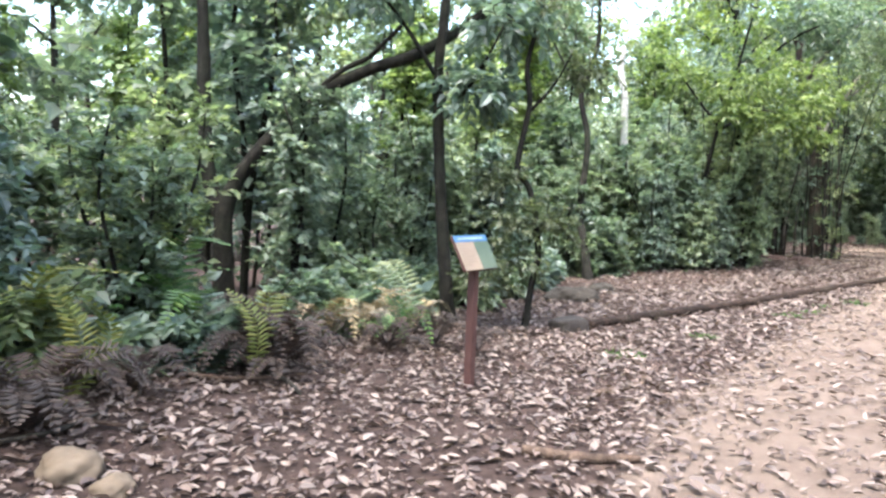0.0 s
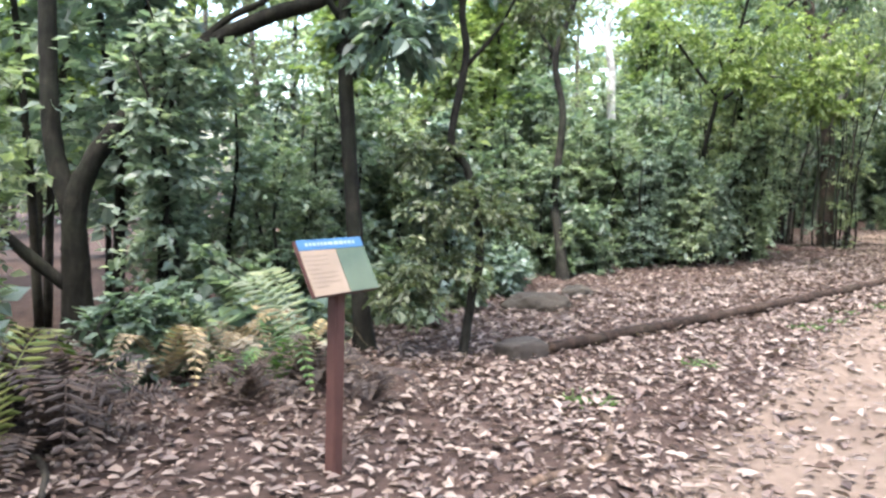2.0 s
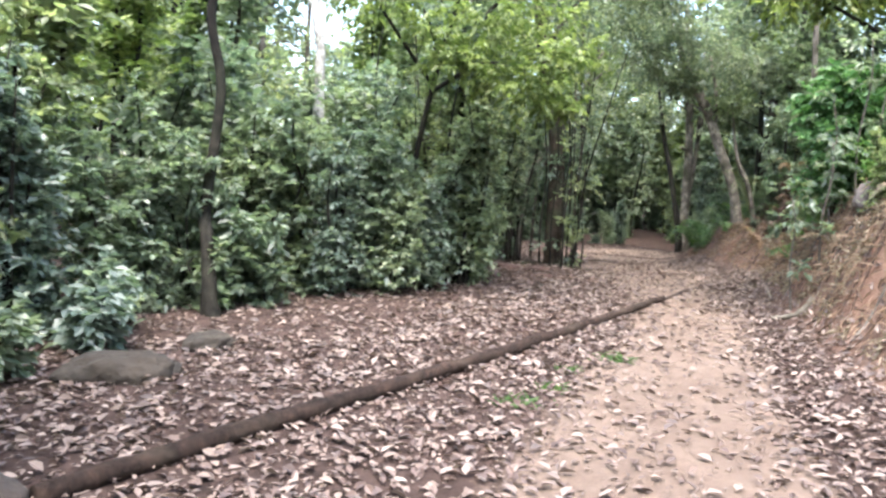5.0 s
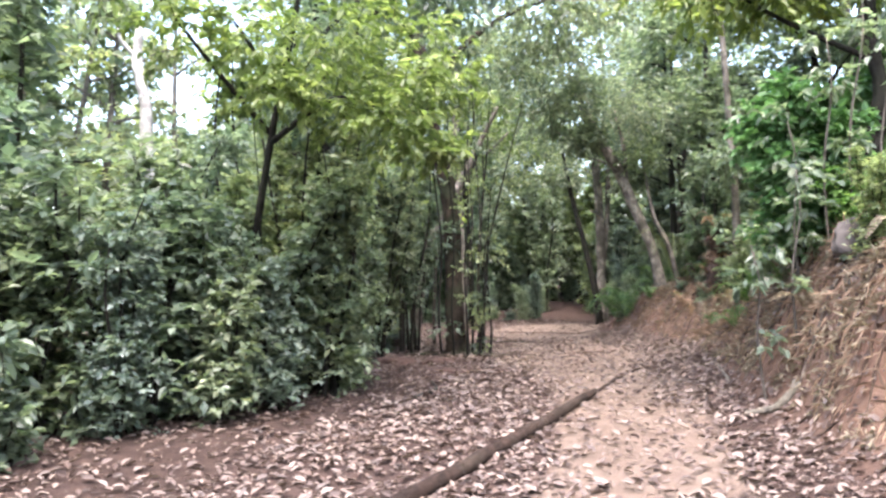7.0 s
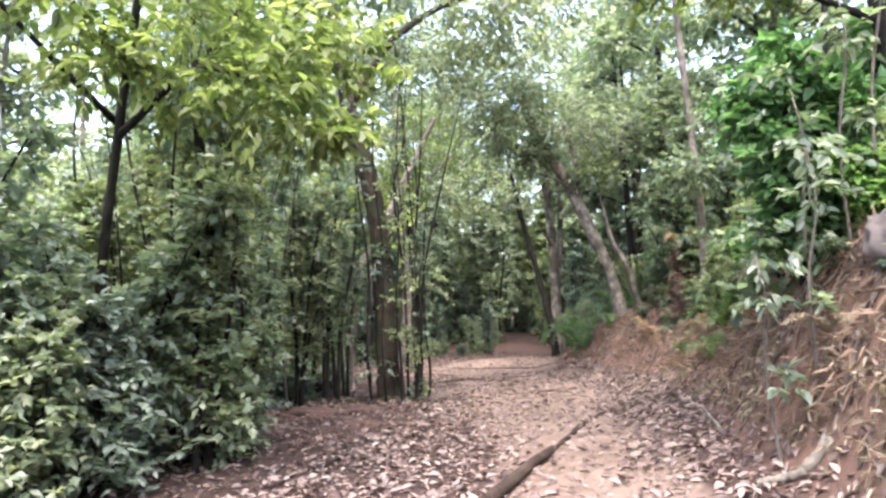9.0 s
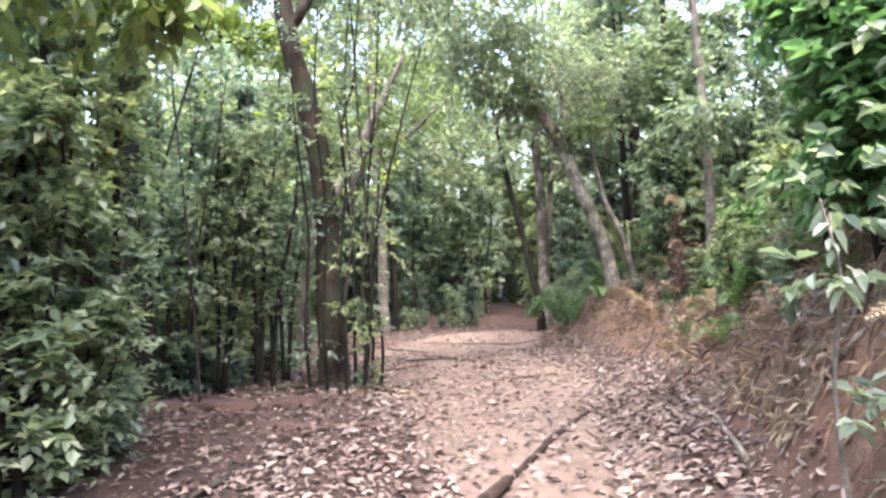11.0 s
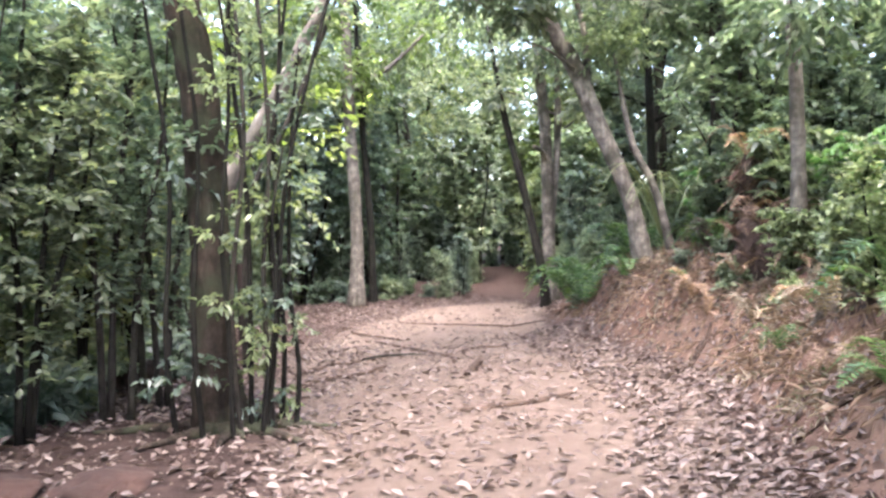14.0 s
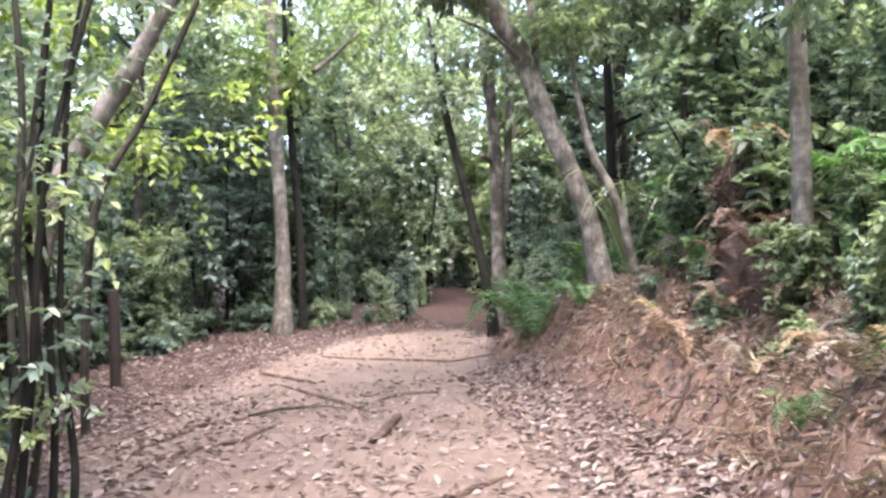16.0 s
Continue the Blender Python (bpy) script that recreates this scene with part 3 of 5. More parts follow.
# ---- sign, posts, kerb log, stones ----
def build_sign():
    x, y = 0.86, 6.62
    z0 = gz(x, y)
    ob = thing("trail_sign", (x, y, z0), "low brown post with a slanted information panel, blue heading band", "sign")
    post = bmesh.new()
    bmesh.ops.create_cube(post, size=1.0)
    bmesh.ops.scale(post, vec=(0.062, 0.062, 1.07), verts=post.verts)
    bmesh.ops.translate(post, vec=(0, 0, 0.415), verts=post.verts)
    bmesh.ops.bevel(post, geom=post.edges[:], offset=0.006, segments=2, affect="EDGES")
    p = part("post", post, PAINT_BROWN, ob, "reddish brown painted post")
    p.rotation_euler = (0, 0, radians(55.4))
    # the panel's frame of axes: x along its width, y up its slope
    tilt = pose(0, 0, 0.985 - z0, 61.7, 0, 0)
    face = pose(0, 0, 0, 0, 0, 55.4) @ tilt

    def slab(name, w, h, d, cx, cy, cz, mat, parent, label="", bev=0.003):
        bm = bmesh.new()
        bmesh.ops.create_cube(bm, size=1.0)
        bmesh.ops.scale(bm, vec=(w, h, d), verts=bm.verts)
        bmesh.ops.bevel(bm, geom=bm.edges[:], offset=min(bev, d * 0.3), segments=2, affect="EDGES")
        bmesh.ops.translate(bm, vec=(cx, cy, cz), verts=bm.verts)
        o = part(name, bm, mat, parent, label)
        return o

    board = slab("board", 0.44, 0.274, 0.022, 0, 0, 0, PAINT_BROWN, ob, "brown backing board")
    board.matrix_basis = face
    bracket = slab("bracket", 0.2, 0.1, 0.05, 0, -0.06, -0.036, PAINT_BROWN, ob, "wooden bracket under the board")
    bracket.matrix_basis = face
    head = slab("heading_band", 0.436, 0.052, 0.004, 0, 0.109, 0.013, SIGN_BLUE, board, "bright blue heading band")
    text = slab("text_panel", 0.232, 0.216, 0.004, -0.102, -0.026, 0.013, SIGN_CREAM, board, "cream text panel")
    slab("picture_panel", 0.203, 0.216, 0.004, 0.1165, -0.026, 0.013, SIGN_GREEN, board, "grey green picture panel")
    r = random.Random(4)
    xx = -0.17
    while xx < 0.15:
        w = r.uniform(0.012, 0.03)
        o = slab("heading_mark", w, 0.016, 0.002, xx + w / 2, 0.11, 0.0157, INK_WHITE, board, "", 0.0005)
        xx += w + 0.009
    for k in range(8):
        w = 0.19 * r.uniform(0.75, 1.0) if k % 4 != 3 else 0.09
        slab("text_line", w, 0.006, 0.002, -0.205 + w / 2, 0.055 - 0.021 * k, 0.0157, INK, board, "", 0.0005)


build_sign()


def build_far_post():
    x, y = 11.09, 25.26
    bm = bmesh.new()
    bmesh.ops.create_cone(bm, cap_ends=True, segments=14, radius1=0.066, radius2=0.062, depth=1.3)
    bmesh.ops.translate(bm, vec=(0, 0, 0.52), verts=bm.verts)
    bmesh.ops.bevel(bm, geom=[e for e in bm.edges if abs(e.verts[0].co.z - e.verts[1].co.z) < 0.01], offset=0.01, segments=2, affect="EDGES")
    for v in bm.verts:
        v.co.x += 0.006 * noise.noise(v.co * 3)
    ob = part("marker_post", bm, RUST_POST)
    ob.matrix_basis = pose(x, y, gz(x, y), 1.0, -1.5, 0)
    tagged(ob, "dark reddish brown wooden marker post at the clearing edge", "post")


build_far_post()
stick("kerb_log", [(2.25, 9.3), (3.3, 10.2), (4.3, 11.0), (6.3, 12.58), (7.8, 13.78), (8.95, 14.8)], [0.05, 0.056, 0.054, 0.052, 0.046, 0.034], LOG_WOOD, "long weathered brown log laid as a kerb along the trail", "log", "logs laid along the trail", 3, 10, 0.05, rest=0.045)
stick("kerb_log", [(9.05, 14.92), (9.95, 15.72), (10.95, 16.6)], [0.022, 0.027, 0.014], LOG_WOOD, "thin half-buried brown log at the end of the kerb", "log", "logs laid along the trail", 4, 8, 0.06, rest=0.008)
rough_rock("stone_block", (2.02, 9.22, gz(2.0, 9.22) + 0.0), (0.3, 0.2, 0.19), STONE_BROWN, "dark brown squarish stone at the end of the kerb log", 3, 35, flat=1.5)
rough_rock("rock", (2.42, 11.35, gz(2.42, 11.35) + 0.05), (0.75, 0.42, 0.26), STONE_MOSS, "low flat mossy brown boulder sunk among dry leaves", 5, 10)
rough_rock("rock", (3.0, 12.3, gz(3.0, 12.3) + 0.03), (0.5, 0.35, 0.18), STONE_MOSS, "small brown rock at the foot of the shrubs", 7, 60)
rough_rock("rock", (-1.1, 4.62, gz(-1.1, 4.62) + 0.05), (0.3, 0.24, 0.2), STONE_TAN, "rounded tan stone on the leaf litter", 9, 20)
rough_rock("rock", (-0.83, 4.45, gz(-0.83, 4.45) + 0.03), (0.2, 0.16, 0.13), STONE_TAN, "small tan stone beside a larger one", 10, 70)
rough_rock("boulder", (9.72, 12.36, gz(9.72, 12.36) + 0.03), (0.32, 0.3, 0.34), STONE_PALE, "pale pinkish boulder on top of the bank", 12, 30)
rough_rock("rock", (14.2, 17.6, gz(14.2, 17.6) + 0.08), (0.5, 0.36, 0.3), STONE_TAN, "tan rock on the lower bank among leaves", 16, 40)
rough_rock("rock", (9.4, 11.0, gz(9.4, 11.0) + 0.03), (0.4, 0.32, 0.25), STONE_TAN, "tan rock in the red earth bank", 18, 15)

stick("fallen_branch", [(12.42, 20.97), (12.7, 21.3), (13.1, 21.85)], [0.03, 0.042, 0.04], ROOT_WOOD, "short stout broken branch lying on the trail", "branch", "fallen branches", 5, rest=0.03)
stick("fallen_branch", [(1.1, 5.15), (1.4, 5.06), (1.72, 5.08)], [0.03, 0.035, 0.02], ROOT_WOOD, "short brown branch lying on the trail edge", "branch", "fallen branches", 6, rest=0.025)
stick("fallen_branch", [(14.3, 18.6), (14.5, 18.4), (14.85, 17.9)], [0.02, 0.018, 0.012], BARK_PALE, "thin pale stick lying up the bank", "branch", "fallen branches", 7, rest=0.05)
stick("fallen_branch", [(13.9, 19.35), (14.15, 19.5), (14.5, 19.55)], [0.018, 0.022, 0.012], ROOT_WOOD, "thin brown stick at the foot of the bank", "branch", "fallen branches", 8, rest=0.02)
stick("fallen_branch", [(10.1, 14.1), (10.35, 14.4), (10.8, 15.0)], [0.02, 0.02, 0.012], BARK_PALE, "pale stick on the leaf litter", "branch", "fallen branches", 9, rest=0.02)
for k, pts in enumerate([
    [(1.55, 5.9), (1.75, 6.5), (2.2, 6.9), (2.35, 7.6), (2.3, 8.1)],
    [(10.6, 20.9), (11.0, 21.4), (11.5, 21.6), (12.0, 22.1)],
    [(14.4, 27.1), (15.0, 26.2), (15.7, 25.4), (16.2, 24.9)],
    [(13.4, 22.9), (13.8, 23.1), (14.2, 23.0)],
    [(11.4, 19.4), (12.1, 19.3), (12.8, 19.6)],
    [(10.6, 21.4), (11.4, 22.4), (11.9, 22.6)],
    [(13.3, 24.5), (13.0, 25.6), (13.2, 26.4)],
    [(13.05, 22.25), (13.0, 22.9), (12.95, 23.7), (12.9, 24.6)],
]):
    stick("surface_root", pts, [0.012, 0.026, 0.028, 0.012], ROOT_WOOD, "winding tree root half sunk in the trail", "root", "roots across the trail", 20 + k, 8, 0.1, rest=0.006)

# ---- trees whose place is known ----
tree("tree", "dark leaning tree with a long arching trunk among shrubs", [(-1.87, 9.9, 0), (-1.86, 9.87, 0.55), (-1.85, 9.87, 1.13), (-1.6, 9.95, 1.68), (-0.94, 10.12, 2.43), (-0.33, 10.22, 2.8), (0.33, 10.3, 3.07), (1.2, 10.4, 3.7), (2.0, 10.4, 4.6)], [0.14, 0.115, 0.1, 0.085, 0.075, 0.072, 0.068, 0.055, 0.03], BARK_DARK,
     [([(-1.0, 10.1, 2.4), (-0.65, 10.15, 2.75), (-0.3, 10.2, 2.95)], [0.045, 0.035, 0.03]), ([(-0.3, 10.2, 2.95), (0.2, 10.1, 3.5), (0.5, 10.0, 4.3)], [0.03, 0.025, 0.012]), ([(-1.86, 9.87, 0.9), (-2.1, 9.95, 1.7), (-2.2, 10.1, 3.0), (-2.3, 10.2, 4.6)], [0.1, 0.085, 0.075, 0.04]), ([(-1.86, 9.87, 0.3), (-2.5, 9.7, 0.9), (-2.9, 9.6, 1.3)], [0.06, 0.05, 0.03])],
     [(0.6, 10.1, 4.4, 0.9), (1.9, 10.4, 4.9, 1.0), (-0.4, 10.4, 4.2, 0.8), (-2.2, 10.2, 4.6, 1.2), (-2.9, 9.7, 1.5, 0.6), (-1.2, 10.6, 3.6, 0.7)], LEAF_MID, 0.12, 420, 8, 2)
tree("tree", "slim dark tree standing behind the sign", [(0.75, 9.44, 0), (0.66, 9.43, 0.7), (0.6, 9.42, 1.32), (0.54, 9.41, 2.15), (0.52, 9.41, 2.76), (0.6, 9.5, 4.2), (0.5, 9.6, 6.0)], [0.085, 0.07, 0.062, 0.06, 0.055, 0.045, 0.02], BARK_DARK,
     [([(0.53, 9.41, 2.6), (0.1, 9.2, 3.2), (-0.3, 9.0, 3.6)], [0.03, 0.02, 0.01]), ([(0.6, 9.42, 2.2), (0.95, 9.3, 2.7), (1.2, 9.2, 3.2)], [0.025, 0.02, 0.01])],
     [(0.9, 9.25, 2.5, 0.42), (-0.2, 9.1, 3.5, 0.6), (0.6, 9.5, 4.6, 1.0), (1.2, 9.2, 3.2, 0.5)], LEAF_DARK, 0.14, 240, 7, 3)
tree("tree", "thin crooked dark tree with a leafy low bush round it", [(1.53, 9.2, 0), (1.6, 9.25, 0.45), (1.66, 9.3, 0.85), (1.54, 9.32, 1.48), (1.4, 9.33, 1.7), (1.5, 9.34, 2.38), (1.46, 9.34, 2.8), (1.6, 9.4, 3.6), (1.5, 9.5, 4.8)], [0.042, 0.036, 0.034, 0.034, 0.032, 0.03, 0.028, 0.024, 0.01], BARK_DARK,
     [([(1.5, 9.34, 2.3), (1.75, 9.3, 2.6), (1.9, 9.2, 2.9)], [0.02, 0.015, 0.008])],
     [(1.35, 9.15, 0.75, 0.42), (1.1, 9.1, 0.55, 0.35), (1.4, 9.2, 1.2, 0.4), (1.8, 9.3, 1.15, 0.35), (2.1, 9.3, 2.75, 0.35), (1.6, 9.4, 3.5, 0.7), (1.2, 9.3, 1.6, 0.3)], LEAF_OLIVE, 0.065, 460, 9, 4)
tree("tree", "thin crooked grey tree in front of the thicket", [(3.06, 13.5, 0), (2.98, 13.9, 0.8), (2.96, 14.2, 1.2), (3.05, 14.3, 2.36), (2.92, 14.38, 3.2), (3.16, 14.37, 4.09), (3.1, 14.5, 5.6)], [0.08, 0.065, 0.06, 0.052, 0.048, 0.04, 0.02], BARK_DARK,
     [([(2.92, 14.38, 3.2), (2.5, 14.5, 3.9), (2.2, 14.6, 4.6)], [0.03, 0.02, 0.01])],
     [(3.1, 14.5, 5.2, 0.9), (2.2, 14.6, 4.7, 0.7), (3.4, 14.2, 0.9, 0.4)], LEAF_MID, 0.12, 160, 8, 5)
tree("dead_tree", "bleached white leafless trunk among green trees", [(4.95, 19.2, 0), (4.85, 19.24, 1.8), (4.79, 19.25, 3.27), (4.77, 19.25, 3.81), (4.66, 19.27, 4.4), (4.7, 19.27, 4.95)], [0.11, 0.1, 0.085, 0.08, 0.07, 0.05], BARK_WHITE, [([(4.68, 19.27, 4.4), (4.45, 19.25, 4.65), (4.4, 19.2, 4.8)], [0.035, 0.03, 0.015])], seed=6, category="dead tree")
tree("tree", "tall tree with reddish flaking bark and climbing stems at its foot", [(9.65, 19.6, 0), (9.58, 19.6, 0.71), (9.55, 19.6, 1.52), (9.49, 19.62, 2.65), (9.3, 19.66, 3.61), (9.1, 19.7, 4.4), (8.9, 19.9, 6.5), (8.7, 20.0, 8.5)], [0.18, 0.155, 0.148, 0.138, 0.13, 0.12, 0.09, 0.05], BARK_RED,
     [([(9.1, 19.7, 4.3), (9.7, 19.5, 5.3), (10.8, 19.5, 6.1), (12.2, 20.1, 6.7)], [0.07, 0.055, 0.04, 0.015]), ([(9.0, 19.8, 5.2), (8.2, 19.3, 6.0), (7.4, 18.9, 6.6)], [0.07, 0.05, 0.02])],
     [(10.2, 19.0, 6.6, 1.2), (7.4, 18.9, 6.6, 1.3), (8.7, 20.0, 8.3, 1.6), (9.5, 20.5, 5.6, 0.8), (11.3, 19.5, 6.2, 1.2), (12.2, 20.2, 6.8, 1.3), (10.6, 20.5, 5.4, 1.0), (11.7, 20.7, 6.0, 1.1), (12.9, 20.9, 6.9, 1.3), (13.6, 20.6, 7.4, 1.2)], LEAF_FAR, 0.13, 840, 8, 7)
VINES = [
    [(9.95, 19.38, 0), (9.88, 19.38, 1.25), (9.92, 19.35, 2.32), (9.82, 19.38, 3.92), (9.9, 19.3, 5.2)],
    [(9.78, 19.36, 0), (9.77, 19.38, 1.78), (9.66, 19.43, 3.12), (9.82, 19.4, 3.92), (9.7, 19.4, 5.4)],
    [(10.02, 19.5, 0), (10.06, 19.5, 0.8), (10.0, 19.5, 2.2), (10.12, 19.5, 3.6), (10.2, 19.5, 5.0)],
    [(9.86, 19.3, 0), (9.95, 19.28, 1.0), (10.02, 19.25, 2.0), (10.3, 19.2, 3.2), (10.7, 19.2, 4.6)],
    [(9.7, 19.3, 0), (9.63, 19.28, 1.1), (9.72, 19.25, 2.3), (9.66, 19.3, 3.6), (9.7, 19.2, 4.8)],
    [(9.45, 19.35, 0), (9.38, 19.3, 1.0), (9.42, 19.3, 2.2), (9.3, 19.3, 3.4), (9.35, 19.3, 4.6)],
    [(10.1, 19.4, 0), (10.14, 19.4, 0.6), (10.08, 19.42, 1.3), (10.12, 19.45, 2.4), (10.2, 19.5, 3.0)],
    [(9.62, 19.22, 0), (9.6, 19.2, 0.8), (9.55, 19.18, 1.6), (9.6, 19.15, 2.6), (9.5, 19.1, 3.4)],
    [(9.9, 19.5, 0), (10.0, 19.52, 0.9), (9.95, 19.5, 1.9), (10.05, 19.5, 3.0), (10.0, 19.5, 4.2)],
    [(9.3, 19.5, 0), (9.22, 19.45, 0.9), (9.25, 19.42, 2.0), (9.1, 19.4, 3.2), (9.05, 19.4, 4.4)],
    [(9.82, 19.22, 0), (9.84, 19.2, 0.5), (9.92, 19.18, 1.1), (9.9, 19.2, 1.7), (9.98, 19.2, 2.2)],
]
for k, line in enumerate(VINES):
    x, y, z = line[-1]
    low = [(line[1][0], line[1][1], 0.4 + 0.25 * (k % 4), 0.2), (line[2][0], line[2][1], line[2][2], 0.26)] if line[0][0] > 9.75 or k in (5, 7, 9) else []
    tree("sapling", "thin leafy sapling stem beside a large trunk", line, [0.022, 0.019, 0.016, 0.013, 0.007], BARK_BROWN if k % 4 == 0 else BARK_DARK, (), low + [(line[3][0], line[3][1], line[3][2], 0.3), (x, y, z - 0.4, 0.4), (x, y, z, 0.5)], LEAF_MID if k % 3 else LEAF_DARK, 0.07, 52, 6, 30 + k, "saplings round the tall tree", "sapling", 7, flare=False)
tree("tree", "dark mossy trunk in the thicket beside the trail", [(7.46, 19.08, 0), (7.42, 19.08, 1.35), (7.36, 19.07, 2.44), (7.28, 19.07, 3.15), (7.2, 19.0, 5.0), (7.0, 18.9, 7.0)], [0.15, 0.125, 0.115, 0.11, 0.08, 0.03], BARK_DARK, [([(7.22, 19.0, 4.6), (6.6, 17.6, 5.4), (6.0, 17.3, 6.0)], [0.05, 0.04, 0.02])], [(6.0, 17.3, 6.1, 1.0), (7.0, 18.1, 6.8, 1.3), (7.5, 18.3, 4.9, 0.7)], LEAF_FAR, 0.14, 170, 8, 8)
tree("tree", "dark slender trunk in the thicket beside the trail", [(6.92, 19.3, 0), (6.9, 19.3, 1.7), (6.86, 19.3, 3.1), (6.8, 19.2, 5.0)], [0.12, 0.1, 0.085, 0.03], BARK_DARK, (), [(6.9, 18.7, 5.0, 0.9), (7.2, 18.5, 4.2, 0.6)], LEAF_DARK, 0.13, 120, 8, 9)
# Both limbs and the outer high clumps are added out of view as shade.
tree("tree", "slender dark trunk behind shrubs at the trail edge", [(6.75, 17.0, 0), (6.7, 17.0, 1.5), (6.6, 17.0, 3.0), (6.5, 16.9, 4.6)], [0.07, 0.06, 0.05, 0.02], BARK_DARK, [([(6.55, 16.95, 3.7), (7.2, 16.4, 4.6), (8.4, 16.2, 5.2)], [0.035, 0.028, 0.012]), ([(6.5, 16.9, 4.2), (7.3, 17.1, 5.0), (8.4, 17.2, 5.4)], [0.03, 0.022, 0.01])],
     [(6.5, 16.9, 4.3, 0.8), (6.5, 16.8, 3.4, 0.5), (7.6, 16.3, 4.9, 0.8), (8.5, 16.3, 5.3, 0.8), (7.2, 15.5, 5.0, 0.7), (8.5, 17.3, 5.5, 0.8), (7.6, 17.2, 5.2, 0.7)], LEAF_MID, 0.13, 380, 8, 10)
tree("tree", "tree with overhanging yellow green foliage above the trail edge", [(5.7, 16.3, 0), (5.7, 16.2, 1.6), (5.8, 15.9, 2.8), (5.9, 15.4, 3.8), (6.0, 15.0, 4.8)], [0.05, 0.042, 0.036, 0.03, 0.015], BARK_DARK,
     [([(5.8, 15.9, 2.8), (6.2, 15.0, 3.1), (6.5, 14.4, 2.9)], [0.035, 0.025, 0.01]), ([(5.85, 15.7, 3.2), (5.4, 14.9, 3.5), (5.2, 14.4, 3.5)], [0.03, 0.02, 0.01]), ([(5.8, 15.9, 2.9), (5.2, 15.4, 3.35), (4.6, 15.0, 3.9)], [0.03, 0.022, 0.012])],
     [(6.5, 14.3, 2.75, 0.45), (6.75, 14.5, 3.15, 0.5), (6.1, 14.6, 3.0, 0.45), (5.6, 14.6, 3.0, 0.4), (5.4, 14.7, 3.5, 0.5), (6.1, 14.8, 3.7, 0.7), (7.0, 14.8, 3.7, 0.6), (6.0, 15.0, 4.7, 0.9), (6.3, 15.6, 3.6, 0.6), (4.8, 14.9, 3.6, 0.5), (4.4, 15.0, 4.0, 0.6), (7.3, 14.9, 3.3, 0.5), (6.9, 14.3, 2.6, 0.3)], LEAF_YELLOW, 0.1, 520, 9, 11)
tree("tree", "leaning pale tree rising from the bank", [(15.97, 22.16, 0), (15.85, 22.35, 2.1), (15.5, 22.65, 3.25), (15.25, 22.86, 4.05), (14.75, 23.1, 5.0), (14.2, 23.3, 6.3)], [0.13, 0.115, 0.125, 0.13, 0.1, 0.05], BARK_GREY,
     [([(15.3, 22.8, 3.9), (14.7, 22.6, 4.1), (14.1, 22.4, 4.15)], [0.03, 0.022, 0.01]), ([(15.4, 22.7, 3.6), (15.5, 22.9, 4.5), (15.4, 23.2, 5.6)], [0.06, 0.05, 0.03]), ([(15.0, 22.95, 4.5), (14.2, 23.0, 4.6), (13.4, 22.9, 4.9)], [0.03, 0.02, 0.01])],
     [(14.1, 23.3, 6.4, 1.4), (13.5, 22.9, 5.2, 0.9), (15.4, 23.2, 5.8, 1.2), (14.2, 22.5, 4.6, 0.5), (13.5, 22.5, 5.6, 1.1), (12.8, 22.6, 6.2, 1.2), (13.2, 23.6, 6.8, 1.5), (15.0, 22.0, 5.2, 0.9), (16.3, 22.6, 5.2, 1.1), (14.4, 23.9, 5.3, 1.1), (13.2, 22.0, 5.5, 0.9), (16.6, 24.0, 5.7, 1.3)], LEAF_FAR, 0.12, 1000, 8, 12)
tree("tree", "thin pale tree leaning beside a thicker one", [(16.35, 21.95, 0), (16.1, 22.1, 2.2), (15.85, 22.3, 2.9), (15.7, 22.5, 4.2)], [0.07, 0.055, 0.05, 0.02], BARK_PALE, (), [(15.7, 22.5, 4.3, 0.6)], LEAF_MID, 0.12, 70, 8, 13)
tree("tree", "pale flaking trunk at the far side of the clearing", [(15.05, 30.95, 0), (15.05, 30.9, 1.8), (14.9, 30.93, 4.6), (14.84, 30.95, 6.9), (14.8, 31.0, 9.5)], [0.18, 0.15, 0.135, 0.12, 0.06], BARK_PALE, [([(14.9, 30.93, 5.0), (15.8, 30.6, 5.6), (16.6, 30.4, 6.4)], [0.08, 0.06, 0.03])], [(14.8, 30.6, 5.4, 1.0), (16.6, 30.4, 6.5, 1.4), (14.2, 30.5, 7.5, 1.8)], LEAF_YELLOW, 0.18, 260, 8, 16)
tree("tree", "dark trunk behind a pale one at the clearing edge", [(15.7, 31.5, 0), (15.6, 31.4, 2.0), (15.4, 31.5, 5.0), (15.3, 31.6, 8.0)], [0.1, 0.085, 0.075, 0.04], BARK_DARK, (), [(15.3, 31.6, 7.6, 1.6)], LEAF_FAR, 0.18, 100, 8, 17)
tree("tree", "pair of grey trunks with a broken pale branch", [(19.1, 28.8, 0), (19.0, 28.75, 1.2), (18.93, 28.75, 3.67), (18.78, 28.85, 5.85), (18.5, 29.0, 8.5)], [0.18, 0.15, 0.14, 0.12, 0.06], BARK_GREY, [([(18.95, 28.7, 3.3), (18.7, 28.6, 3.55), (18.35, 28.4, 3.62)], [0.06, 0.05, 0.04]), ([(19.0, 28.75, 1.5), (19.3, 28.8, 4.0), (19.4, 29.0, 7.0)], [0.1, 0.085, 0.05])], [(18.5, 29.0, 8.0, 1.8), (19.4, 29.0, 7.0, 1.4), (18.3, 28.3, 5.8, 0.9)], LEAF_FAR, 0.16, 240, 8, 18)
